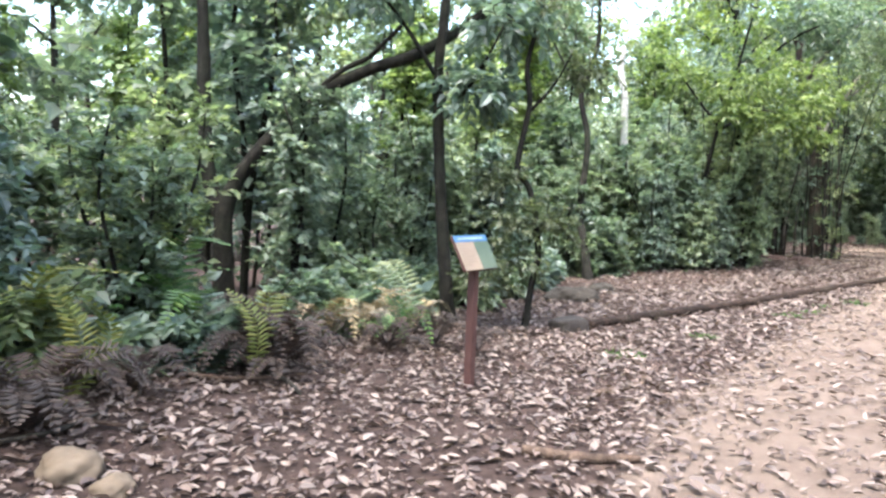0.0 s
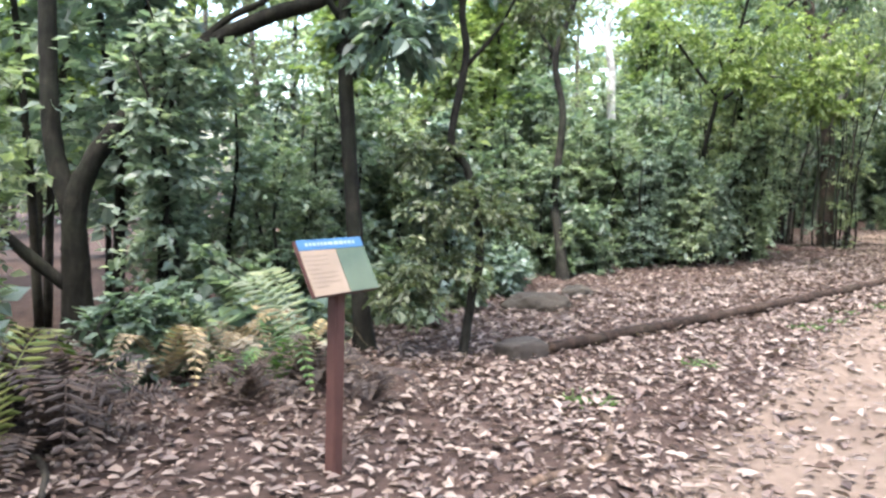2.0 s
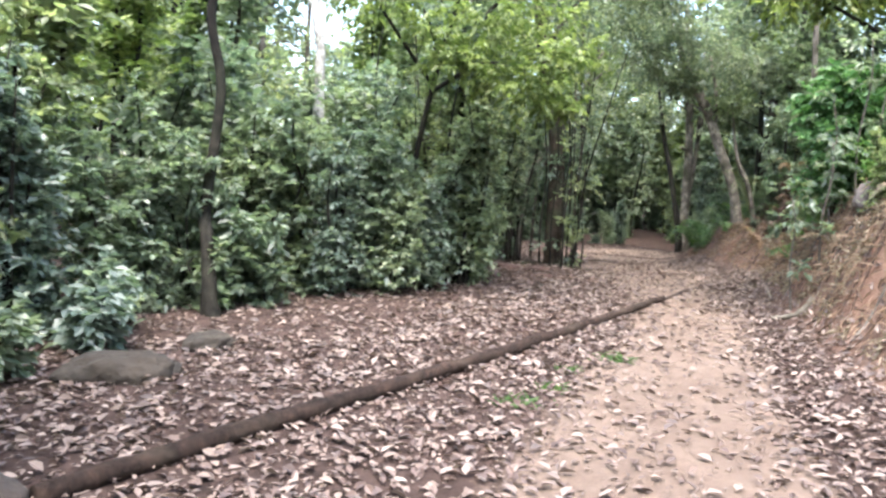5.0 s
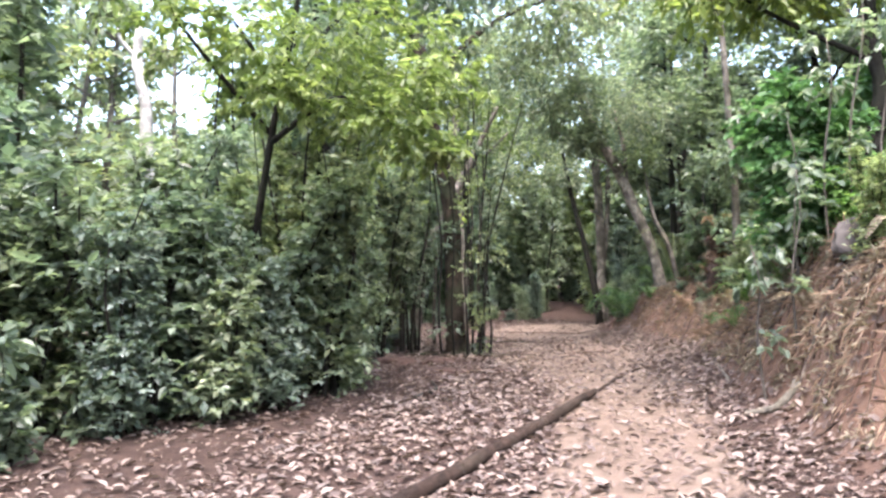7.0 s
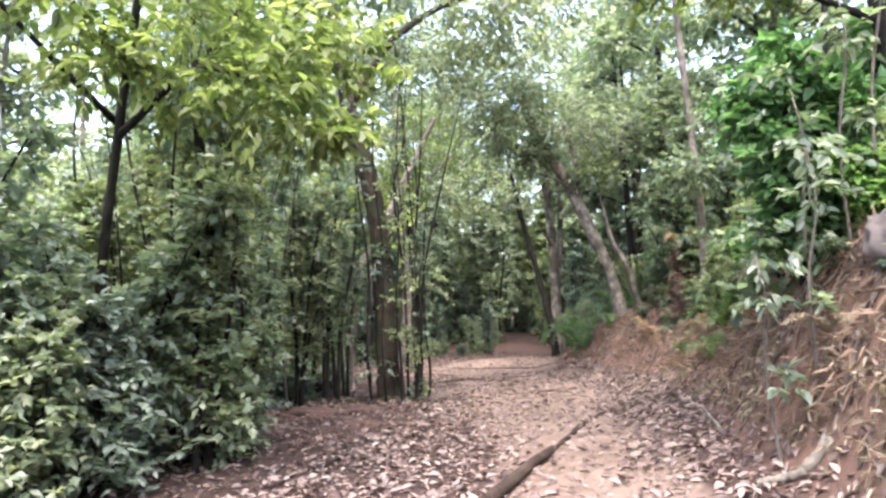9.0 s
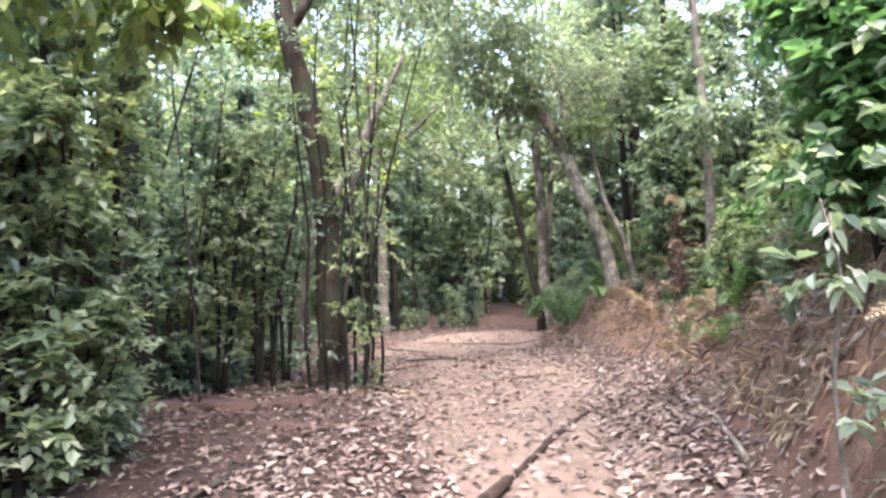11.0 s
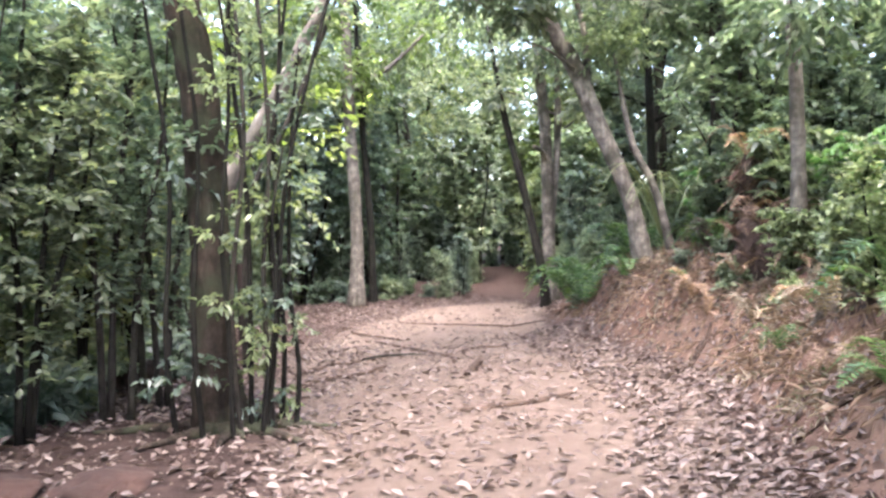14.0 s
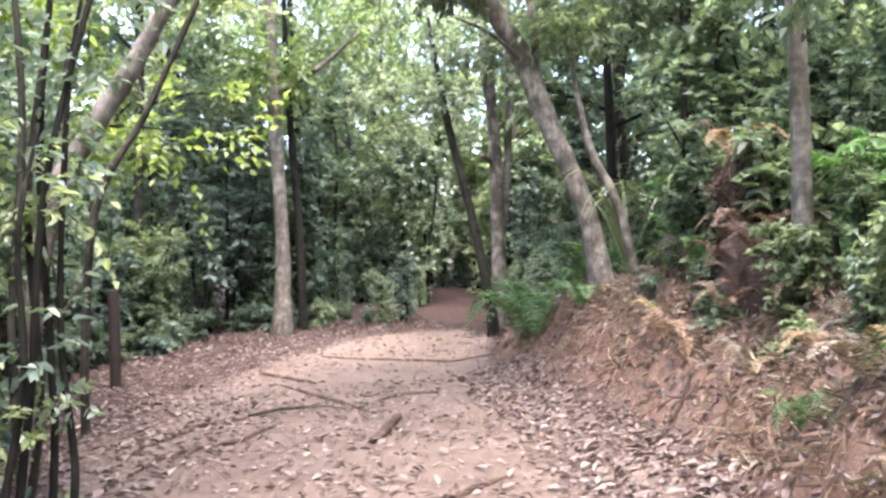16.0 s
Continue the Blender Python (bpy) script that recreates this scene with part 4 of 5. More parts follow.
tree("tree", "slim dark leaning tree where the trail narrows", [(17.8, 27.2, 0), (17.7, 27.15, 0.79), (17.4, 27.38, 2.55), (17.09, 27.58, 4.0), (16.8, 27.8, 6.0)], [0.11, 0.1, 0.08, 0.07, 0.03], BARK_DARK, (), [(16.8, 27.8, 6.0, 1.1), (17.0, 27.6, 4.6, 0.7)], LEAF_FAR, 0.14, 120, 8, 19)
tree("tree", "dark forked trunk standing on the bank above the trail", [(11.35, 13.25, 0), (11.3, 13.3, 1.91), (11.22, 13.4, 2.58), (11.33, 13.27, 3.27), (11.28, 13.33, 3.95), (11.2, 13.4, 6.5)], [0.1, 0.085, 0.08, 0.075, 0.07, 0.03], BARK_DARK, [([(11.25, 13.38, 2.55), (11.5, 13.2, 3.4), (11.7, 13.0, 4.6)], [0.06, 0.05, 0.03]), ([(11.3, 13.3, 3.6), (10.6, 13.7, 4.0), (9.9, 14.1, 4.5)], [0.035, 0.025, 0.012])], [(11.2, 13.4, 6.3, 1.4), (9.9, 14.1, 4.6, 0.8), (11.7, 13.0, 4.8, 0.9), (10.6, 13.8, 4.4, 0.6), (10.9, 14.6, 4.9, 0.9), (10.2, 14.8, 5.3, 0.9), (11.6, 15.2, 5.4, 1.0)], LEAF_YELLOW, 0.12, 620, 8, 20)
tree("tree", "grey trunk leaning over the bank", [(12.0, 12.7, 0), (11.9, 12.8, 1.9), (11.7, 13.0, 3.6), (11.5, 13.2, 6.0)], [0.12, 0.1, 0.09, 0.05], BARK_BROWN, (), [(11.5, 13.2, 6.0, 1.4)], LEAF_FAR, 0.14, 120, 8, 21)
tree("tree", "straight pale grey tree standing on the bank", [(15.12, 19.05, 0), (15.13, 19.05, 2.29), (15.1, 19.08, 3.55), (15.0, 19.2, 6.0), (14.9, 19.3, 8.0)], [0.085, 0.072, 0.068, 0.055, 0.025], BARK_GREY, [([(15.1, 19.1, 3.3), (14.6, 18.7, 3.6), (14.2, 18.4, 3.6)], [0.03, 0.02, 0.01])], [(14.4, 18.5, 3.6, 0.6), (14.9, 19.3, 7.5, 1.6), (15.6, 18.6, 4.6, 0.9)], LEAF_MID, 0.12, 220, 8, 22)
tree("fallen_tree", "pale dead trunk leaning across the thicket", [(10.0, 22.4, 0), (10.2, 22.33, 1.91), (10.53, 22.31, 2.66), (10.83, 22.27, 3.2), (11.12, 22.22, 3.81), (11.7, 22.1, 5.0)], [0.06, 0.085, 0.085, 0.08, 0.07, 0.04], BARK_PALE, (), seed=23, category="dead tree")

tree("sapling", "thin mossy sapling leaning across the thicket", [(10.5, 22.6, 0), (10.5, 22.6, 1.0), (10.6, 22.6, 2.1), (11.0, 22.6, 2.9), (11.5, 22.6, 4.1), (11.9, 22.6, 5.2)], [0.04, 0.036, 0.034, 0.03, 0.024, 0.012], BARK_BROWN, (), [(11.9, 22.6, 5.2, 0.7), (11.3, 22.6, 4.2, 0.4)], LEAF_YELLOW, 0.1, 90, 7, 24, category="sapling", sides=9, flare=False)

# fresh bush on the bank
shrub((10.25, 13.35, gz(10.25, 13.35)), "dense fresh green bush overhanging the red bank", "", LEAF_BRIGHT, 50, 1.9, 0.75, 6, 440, 8, 0.1, 0.55, 0.4, 0.2)
shrub((11.9, 14.1, gz(11.9, 14.1)), "fresh green leafy bush on top of the bank", "", LEAF_BRIGHT, 51, 2.6, 0.9, 5, 260, 8, 0.13, 0.55, 0.5, 0.4)

# crowns that close over the trail
for k, (x, y, h, m) in enumerate([(10.0, 27.6, 9.0, LEAF_YELLOW), (12.3, 31.8, 13.0, LEAF_FAR), (18.3, 19.9, 7.5, LEAF_FAR), (18.2, 22.9, 8.0, LEAF_MID), (19.3, 25.6, 8.0, LEAF_FAR), (21.5, 28.2, 12.0, LEAF_FAR), (16.7, 34.2, 13.0, LEAF_FAR), (23.4, 34.2, 13.0, LEAF_FAR), (19.3, 40.5, 14.0, LEAF_FAR), (20.0, 37.6, 9.0, LEAF_FAR), (24.6, 41.6, 10.0, LEAF_MID), (26.6, 43.0, 11.0, LEAF_FAR), (22.4, 42.6, 12.0, LEAF_FAR), (20.4, 26.4, 8.5, LEAF_MID)]):
    wild_tree((x, y, gz(x, y)), "forest tree whose light crown reaches over the trail", "trees that close over the trail", 300 + k, h, BARK_BROWN if k % 2 else BARK_DARK, m, 0.19, 760, 8, 0.3 if y < 37 else 0.14, 2.6 if h < 10 else 3.3, 0.11, True)

for k, (x, y, h) in enumerate([(4.2, 27.5, 9.5), (6.2, 31.5, 11.0), (2.6, 25.5, 8.5), (0.8, 29.0, 10.0)]):
    wild_tree((x, y, gz(x, y)), "light-crowned forest tree down the slope", "distant forest trees", 360 + k, h, BARK_PALE, LEAF_FAR, 0.2, 420, 7, 0.2, 2.6, 0.12, True)

for k, (x, y, h, m) in enumerate([(13.8, 14.4, 7.5, LEAF_YELLOW), (17.6, 18.6, 8.5, LEAF_FAR), (14.9, 12.6, 8.0, LEAF_YELLOW), (10.9, 31.0, 9.5, LEAF_FAR), (13.6, 34.6, 11.0, LEAF_FAR)]):
    wild_tree((x, y, gz(x, y)), "leafy forest tree with a spreading light crown", "trees that close over the trail", 380 + k, h, BARK_BROWN, m, 0.17, 520, 8, 0.45, 2.5, 0.09, True)


def weed_tufts(places):
    """Small tufts of green blades."""
    r = np.random.default_rng(400)
    pieces = []
    for x, y, size in places:
        n = 90
        a = r.uniform(0, 6.283, n)
        p = np.stack([x + r.normal(0, 0.08, n) * size, y + r.normal(0, 0.07, n) * size], -1)
        p = np.column_stack([p, ground_z(p[:, 0], p[:, 1])])
        d = np.stack([np.cos(a), np.sin(a), r.uniform(0.2, 1.3, n)], -1)
        pieces.append(blades(p, d, np.tile([0, 0, 1.0], (n, 1)), r.uniform(0.04, 0.1, n) * size, np.full(n, 0.009), 0.1, 0.3))
    tagged(part("weed_tufts", sheet("weed_tufts", *merge(pieces)), FROND_GREEN), "small low green weeds sprouting through the trail", "grass", kind="stuff")


weed_tufts([(6.4, 11.7, 1.2), (5.0, 10.6, 1.0), (5.4, 10.9, 0.8), (2.3, 7.9, 1.0), (3.4, 9.0, 0.8), (14.6, 18.9, 1.4), (12.9, 17.2, 1.0), (14.3, 17.9, 1.5), (5.8, 11.4, 0.7), (14.9, 17.3, 1.6)])
# Two trees added outside the view; their crowns shade the litter on the left.
wild_tree((-2.9, 3.6, gz(-2.9, 3.6)), "forest tree added out of view, its crown shading the trail side", "forest trees", 331, 6.6, BARK_DARK, LEAF_MID, 0.15, 560, 8, 0.62, 2.5, 0.1, True)
wild_tree((-3.6, 5.2, gz(-3.6, 5.2)), "tall forest tree added out of view to shade the litter", "forest trees", 330, 8.0, BARK_DARK, LEAF_FAR, 0.16, 420, 8, 0.5, 3.0, 0.14, True)

for k, pts in enumerate([[(-1.9, 5.2), (-1.5, 5.35), (-1.0, 5.3)], [(-1.7, 4.9), (-1.45, 5.2), (-1.35, 5.6)], [(-1.2, 6.6), (-0.8, 6.5), (-0.35, 6.75)], [(-0.3, 6.2), (-0.5, 6.6), (-0.9, 6.95)], [(8.2, 16.6), (8.7, 16.9), (9.3, 17.0)], [(7.1, 15.2), (7.5, 15.6), (7.7, 16.2)], [(12.7, 16.3), (12.8, 16.7), (13.2, 16.9)], [(11.9, 22.6), (12.4, 22.8), (12.8, 22.7)]]):
    stick("fallen_branch", pts, [0.014, 0.018, 0.008], BARK_BROWN if k % 2 else ROOT_WOOD, "thin dead twig lying on the leaf litter", "branch", "fallen branches", 130 + k, 7, 0.1, rest=0.03)

# buttress roots at the foot of the tall tree
for k, (a, ln) in enumerate([(-100, 0.7), (-60, 0.9), (-20, 0.8), (30, 0.6), (-140, 0.8), (170, 0.9), (-80, 0.5)]):
    c, q = math.cos(radians(a)), math.sin(radians(a))
    stick("buttress_root", [(9.65 + 0.12 * c, 19.6 + 0.12 * q), (9.65 + 0.4 * ln * c, 19.6 + 0.4 * ln * q), (9.65 + ln * c + 0.08 * q, 19.6 + ln * q - 0.08 * c)], [0.085, 0.05, 0.012], BARK_RED, "thick root spreading from the foot of a tall tree", "root", "roots of the tall tree", 150 + k, 9, 0.1, rest=0.02)

# earth lumps and a rotten log in the thicket
for k, (x, y, sx, sy, sz, t) in enumerate([(8.15, 18.6, 0.7, 0.5, 0.2, 10), (7.55, 18.85, 0.6, 0.4, 0.22, -15), (8.75, 18.45, 0.6, 0.45, 0.2, 40), (8.9, 16.85, 0.55, 0.4, 0.12, 20), (8.35, 17.3, 0.6, 0.35, 0.12, -30)]):
    rough_rock("earth_mound", (x, y, gz(x, y) - 0.01), (sx, sy, sz), EARTH_RED, "low dark lump of red earth at the thicket edge", 40 + k, t, "earth mound", "lumps of red earth")
stick("rotten_log", [(8.35, 21.35), (8.85, 21.65), (9.5, 22.1)], [0.17, 0.16, 0.15], LOG_WOOD, "short thick rotten log lying in the thicket", "log", "", 171, 12, 0.07, rest=0.1)
for k, (x, y, h) in enumerate([(9.95, 12.75, 1.9), (10.05, 12.6, 2.2), (9.85, 12.95, 1.6), (9.55, 12.75, 1.5), (10.3, 12.5, 2.3), (9.4, 12.95, 1.3), (10.0, 12.1, 1.8)]):
    z = gz(x, y)
    q = 0.12 * math.sin(k * 2.1)
    tree("sapling", "thin pale sapling stem growing from the bank", [(x, y, z), (x + q * 0.4, y + 0.05, z + 0.4 * h), (x + q, y - 0.04, z + 0.75 * h), (x + q * 1.5, y, z + h)], [0.013, 0.011, 0.009, 0.005], BARK_PALE, (), [(x + q, y, z + 0.8 * h, 0.22), (x + q * 1.5, y, z + h, 0.28), (x, y, z + 0.35 * h, 0.14)], LEAF_MID, 0.09, 26, 6, 180 + k, "saplings on the bank", "sapling", 6, flare=False)


# ---- thicket, canopy and distance ----
def scatter(count, line, lo, hi, start, stop, seed, apart=0.5):
    """Places at lo to hi metres beyond a line, on its left where the numbers are negative."""
    r = np.random.default_rng(seed)
    out, tries = [], 0
    while len(out) < count and tries < count * 60:
        tries += 1
        k = r.uniform(start, stop)
        i = min(int(k), len(line) - 2)
        p = line[i] + (line[i + 1] - line[i]) * (k - i)
        d = unit(line[i + 1] - line[i])
        off = r.uniform(lo, hi)
        q = p + np.array([d[1], -d[0]]) * off
        e, _ = side_of(q[0], q[1], line)
        if e * off <= 0 or abs(e) < abs(lo if abs(lo) < abs(hi) else hi) * 0.9:
            continue
        if all((q[0] - o[0]) ** 2 + (q[1] - o[1]) ** 2 > apart**2 for o in out):
            out.append((float(q[0]), float(q[1])))
    return out


FREE = [(-1.6, 9.2, 0.7), (-1.3, 8.5, 0.5), (0.75, 9.1, 0.45), (1.5, 8.9, 0.5), (3.0, 13.1, 0.5), (11.1, 25.0, 0.6), (15.0, 30.2, 1.0), (10.3, 22.0, 0.5), (15.8, 21.9, 0.7), (9.2, 18.9, 0.6), (7.4, 18.4, 0.75), (8.2, 18.6, 0.9), (8.0, 17.8, 0.7), (10.6, 22.5, 1.0), (10.6, 24.3, 0.6)]


def grow(protos, places, seed, lo=0.8, hi=1.25):
    """Copies of the grown plants, turned and sized by chance, kept off the trees that stand free."""
    r = random.Random(seed)
    places = [p for p in places if all(math.hypot(p[0] - a, p[1] - b) > c for a, b, c in FREE)]
    for k, (x, y) in enumerate(places):
        if 25 < y < 37.5 and abs(side_of(x, y, TRAIL)[0]) < 0.75:
            continue
        s = r.uniform(lo, hi)
        copy_thing(protos[k % len(protos)], pose(x, y, gz(x, y) - 0.02, r.uniform(-5, 5), r.uniform(-5, 5), r.uniform(0, 360)) @ Matrix.Scale(s, 4))


def at_ground(p):
    return (p[0], p[1], gz(*p))


UNDER = "bushes of the forest edge"
front = scatter(62, EDGE, -0.75, 0.0, 1.6, 14.5, 1, 0.36)
herbs = [shrub(at_ground(front[k]), lab, "low plants along the forest edge", m, 60 + k, h, 0.45, 4, 70, 7, lf, 0.55, 0.3, 0.05, category="plant", name="understory_plant", far=True) for k, (lab, m, h, lf) in enumerate([
    ("low dark glossy leafy plant at the forest edge", LEAF_DARK, 0.6, 0.11), ("low green leafy plant growing from the litter", LEAF_MID, 0.75, 0.1), ("small broad-leaved dark plant by the trail", LEAF_DARK, 0.45, 0.14)])]
grow(herbs, front[3:], 2, 0.7, 1.35)

second = scatter(84, EDGE, -2.4, -0.6, 1.2, 14.8, 3, 0.5)
bushes = [shrub(at_ground(second[k]), lab, UNDER, m, 70 + k, h, sp, st, tw, 8, lf, asp, 0.42, 0.08, far=True) for k, (lab, m, h, sp, st, tw, lf, asp) in enumerate([
    ("dense dark green glossy-leaved bush in the thicket", LEAF_DARK, 2.0, 0.8, 4, 200, 0.1, 0.55), ("mid green bush with drooping leaves in the thicket", LEAF_MID, 2.4, 0.8, 4, 200, 0.1, 0.5),
    ("tall dark bush with small leaves at the forest edge", LEAF_DARK, 2.9, 0.7, 4, 220, 0.09, 0.55), ("airy light green bush at the forest edge", LEAF_MID, 2.6, 0.9, 3, 170, 0.11, 0.5)])]
grow(bushes, [p for p in second[4:] if p[1] < 13.5], 4, 0.75, 1.2)
grow([bushes[3], bushes[1], bushes[1]], [p for k, p in enumerate(second[4:]) if p[1] >= 13.5 and (p[1] < 17 or k % 2)], 4, 0.75, 1.15)

third = scatter(66, EDGE, -7.5, -2.0, 0.6, 16.5, 5, 0.75)
slim = [shrub(at_ground(third[k]), lab, "young trees of the thicket", m, 80 + k, h, 0.75, 2, tw, 6, 0.145, 0.55, 0.6, lo, BARK_BROWN if k % 2 else BARK_DARK, "young tree", "young_tree", far=True) for k, (lab, m, h, tw, lo) in enumerate([
    ("slender young tree with dark leaves in the thicket", LEAF_DARK, 4.6, 165, 0.2), ("slender young tree with light green leaves", LEAF_MID, 5.2, 165, 0.3), ("young tree with yellow green crown", LEAF_YELLOW, 5.4, 150, 0.45), ("thin young tree with mid green leaves", LEAF_MID, 3.8, 165, 0.15)])]


def open_sky(p):
    """The wood is thin where the slope falls away."""
    x, y = p
    return (3.4 < x < 6.0 and 19.8 < y < 28) or (int(7 * x + 5 * y) % 5 < 1 and ((-9.0 < x < -3.4 and 9.5 < y < 40) or (-0.6 < x < 1.6 and 13.5 < y < 60)))


grow(slim, [p for p in third[4:] if not open_sky(p)], 6, 0.8, 1.3)

# bank side
bank_front = scatter(40, TOE, 1.5, 3.2, 2.6, 12.0, 7, 0.5)
grow([herbs[1], bushes[3], herbs[0], bushes[1]], [p for p in bank_front if math.hypot(p[0] - 9.6, p[1] - 12.3) > 0.8], 8, 0.5, 0.95)
bank_back = scatter(52, TOE, 3.2, 11.0, 1.6, 12.8, 9, 0.8)
grow([slim[1], bushes[3], slim[3], slim[1]], bank_back, 10, 0.7, 1.15)
grow([slim[3], slim[2], slim[1]], scatter(36, TOE, 8.0, 19.0, 6.0, 12.8, 28, 1.1), 29, 0.9, 1.4)

# leafy young growth between the thicket and the tall tree
airy = shrub((8.9, 20.3, gz(8.9, 20.3)), "airy sapling with small mid green leaves in the thicket", "leafy saplings of the thicket", LEAF_MID, 97, 3.8, 0.7, 3, 230, 7, 0.085, 0.5, 0.45, 0.28, BARK_BROWN, "sapling", "sapling", far=True)
airy_dark = shrub((8.35, 19.75, gz(8.35, 19.75)), "airy sapling with small grey green leaves in the thicket", "leafy saplings of the thicket", LEAF_FAR, 98, 3.2, 0.65, 3, 230, 7, 0.085, 0.5, 0.45, 0.25, BARK_DARK, "sapling", "sapling", far=True)
for k, (x, y, size) in enumerate([(7.9, 20.2, 1.1), (8.8, 21.2, 1.0), (9.35, 20.7, 0.9), (9.25, 21.9, 1.1), (7.0, 17.6, 1.05), (6.45, 16.6, 1.0), (9.9, 23.2, 1.0), (8.2, 22.4, 1.15)]):
    copy_thing((airy, airy_dark)[k % 2], pose(x, y, gz(x, y) - 0.02, 0, 0, 77 * k) @ Matrix.Scale(size, 4))
for k, (x, y, size) in enumerate([(5.75, 15.45, 0.95), (6.4, 15.8, 1.0), (6.75, 16.35, 0.65), (5.2, 14.95, 0.8), (4.35, 14.75, 0.75), (3.75, 15.1, 0.95), (4.1, 15.9, 1.1), (3.2, 15.7, 1.0)]):
    copy_thing((bushes[0], bushes[2], bushes[1])[k % 3], pose(x, y, gz(x, y) - 0.02, 0, 0, 50 + 81 * k) @ Matrix.Scale(size, 4))

grow([bushes[0], slim[3], bushes[1]], [(1.5, 13.2), (1.2, 14.4), (0.6, 15.6), (2.1, 14.7), (2.6, 16.0)], 81, 0.9, 1.2)

# far end of the trail
close = [(5.1, 15.5), (5.7, 15.9), (6.3, 16.1), (6.85, 16.75), (4.6, 15.0)]
grow([bushes[1], bushes[3], bushes[2]], close, 11, 0.8, 1.1)
grow([slim[3], slim[1]], [(5.6, 16.9), (6.3, 17.3), (7.0, 18.0), (5.0, 16.2)], 27, 0.65, 0.85)
grow([herbs[0], herbs[1], bushes[0]], scatter(22, TOE, 0.3, 2.8, 9.6, 12.6, 24, 0.5) + scatter(22, EDGE, -1.8, -0.2, 13.4, 16.6, 25, 0.5), 26, 0.7, 1.1)
grow([bushes[2], slim[3], bushes[0], slim[0]], scatter(34, EDGE, -5.0, -0.7, 11.2, 15.4, 34, 0.6), 35, 0.95, 1.35)
grow([bushes[3], slim[3], bushes[1], slim[1]], scatter(26, TOE, 1.8, 6.5, 8.2, 11.5, 36, 0.6), 37, 0.8, 1.2)
grow([bushes[0], bushes[2], herbs[0]], [(17.7, 31.5), (18.5, 32.2), (19.5, 33.6), (20.5, 35.0), (21.5, 36.6), (22.7, 38.6), (19.0, 33.4), (22.5, 33.4), (23.9, 35.6), (25.4, 37.9), (26.9, 40.4), (17.6, 32.4), (21.6, 31.8)], 38, 0.55, 0.8)
fan = [(9.8 + d * math.sin(radians(h)), 15.3 + d * math.cos(radians(h))) for d, h in [(19.0 + 6.5 * ((k * 0.618) % 1), 17.0 + 27.0 * ((k * 0.382 + 0.1) % 1)) for k in range(30)]]
grow([slim[3], bushes[2], slim[0], bushes[0]], [p for p in fan if not (17.8 < p[0] < 20.6 and p[1] < 33.5)], 39, 1.0, 1.5)
lush_places = [(15.45, 18.55), (15.85, 19.55), (15.1, 17.6), (16.3, 20.6), (16.15, 18.1), (14.8, 16.7), (16.7, 19.5), (13.9, 15.6), (16.9, 21.6), (13.2, 14.7)]
lush = shrub(at_ground(lush_places[0]), "leafy light green bush growing on the bank", "light bushes on the bank", LEAF_BRIGHT, 95, 1.5, 0.7, 4, 130, 8, 0.11, 0.55, 0.42, 0.2)
lush_b = shrub(at_ground(lush_places[1]), "leafy mid green bush growing on the bank", "light bushes on the bank", LEAF_MID, 96, 1.7, 0.7, 4, 130, 8, 0.12, 0.55, 0.42, 0.15)
grow([lush, lush_b], lush_places[2:], 40, 0.75, 1.15)
grow([herbs[1], herbs[0], herbs[2]], scatter(24, TOE, 0.7, 1.5, 2.8, 8.6, 61, 0.45), 62, 0.35, 0.7)
grow([lush_b, bushes[3], lush, bushes[1]], scatter(15, TOE, 0.75, 1.35, 2.9, 6.2, 63, 0.4), 64, 0.32, 0.6)
grow([bushes[1], lush_b], scatter(10, TOE, 0.9, 1.6, 6.2, 8.6, 65, 0.5), 66, 0.3, 0.55)
end_places = [(24.9, 39.6), (25.7, 40.6), (26.6, 41.6), (24.2, 40.0), (26.0, 39.4), (27.4, 40.6), (24.8, 41.2), (16.2, 33.2), (17.2, 33.6), (15.2, 32.6), (22.4, 32.4), (22.9, 33.9), (23.5, 36.5), (20.3, 36.8), (21.3, 38.0), (18.0, 35.2), (24.3, 35.4), (22.6, 39.2), (19.3, 38.6), (18.4, 36.6), (17.4, 36.0), (20.6, 39.6), (21.4, 31.0), (21.0, 29.6), (16.4, 34.8), (22.0, 35.6), (19.9, 37.6)]
grow([bushes[0], bushes[2], slim[0], bushes[1], slim[3]], end_places, 12, 0.8, 1.2)
hollow = [(20.6 + 11 * f * math.cos(a), 38.0 + 7 * f * math.sin(a)) for f, a in [(0.35 + 0.65 * ((k * 0.618) % 1), k * 2.4) for k in range(40)]]
hollow = [p for p in hollow if p[1] > 34.5 or p[0] > 24.5 or p[0] < 14.5]
grow([slim[0], slim[1], bushes[2], slim[3], slim[2]], hollow, 22, 0.95, 1.5)

# canopy trees
tall = scatter(24, EDGE, -16.0, -5.0, 0.2, 17.2, 13, 2.4)
canopy = [wild_tree(at_ground(tall[k]), lab, "forest trees", 100 + k, h, bk, m, 0.2, 400, 8, lo, sp, rd, True) for k, (lab, h, bk, m, lo, sp, rd) in enumerate([
    ("tall forest tree with a dark trunk and open crown", 9.0, BARK_DARK, LEAF_FAR, 0.3, 2.2, 0.14), ("tall forest tree with a grey brown trunk", 8.0, BARK_BROWN, LEAF_MID, 0.25, 2.0, 0.12), ("forest tree with light yellow green crown", 7.5, BARK_BROWN, LEAF_YELLOW, 0.4, 2.0, 0.1), ("tall slender forest tree with pale bark", 10.0, BARK_PALE, LEAF_FAR, 0.35, 2.2, 0.12)])]
grow(canopy, [p for p in tall[4:] if not open_sky(p)], 14, 0.8, 1.15)
hill = scatter(26, TOE, 6.5, 18.0, 0.5, 12.8, 15, 2.2)
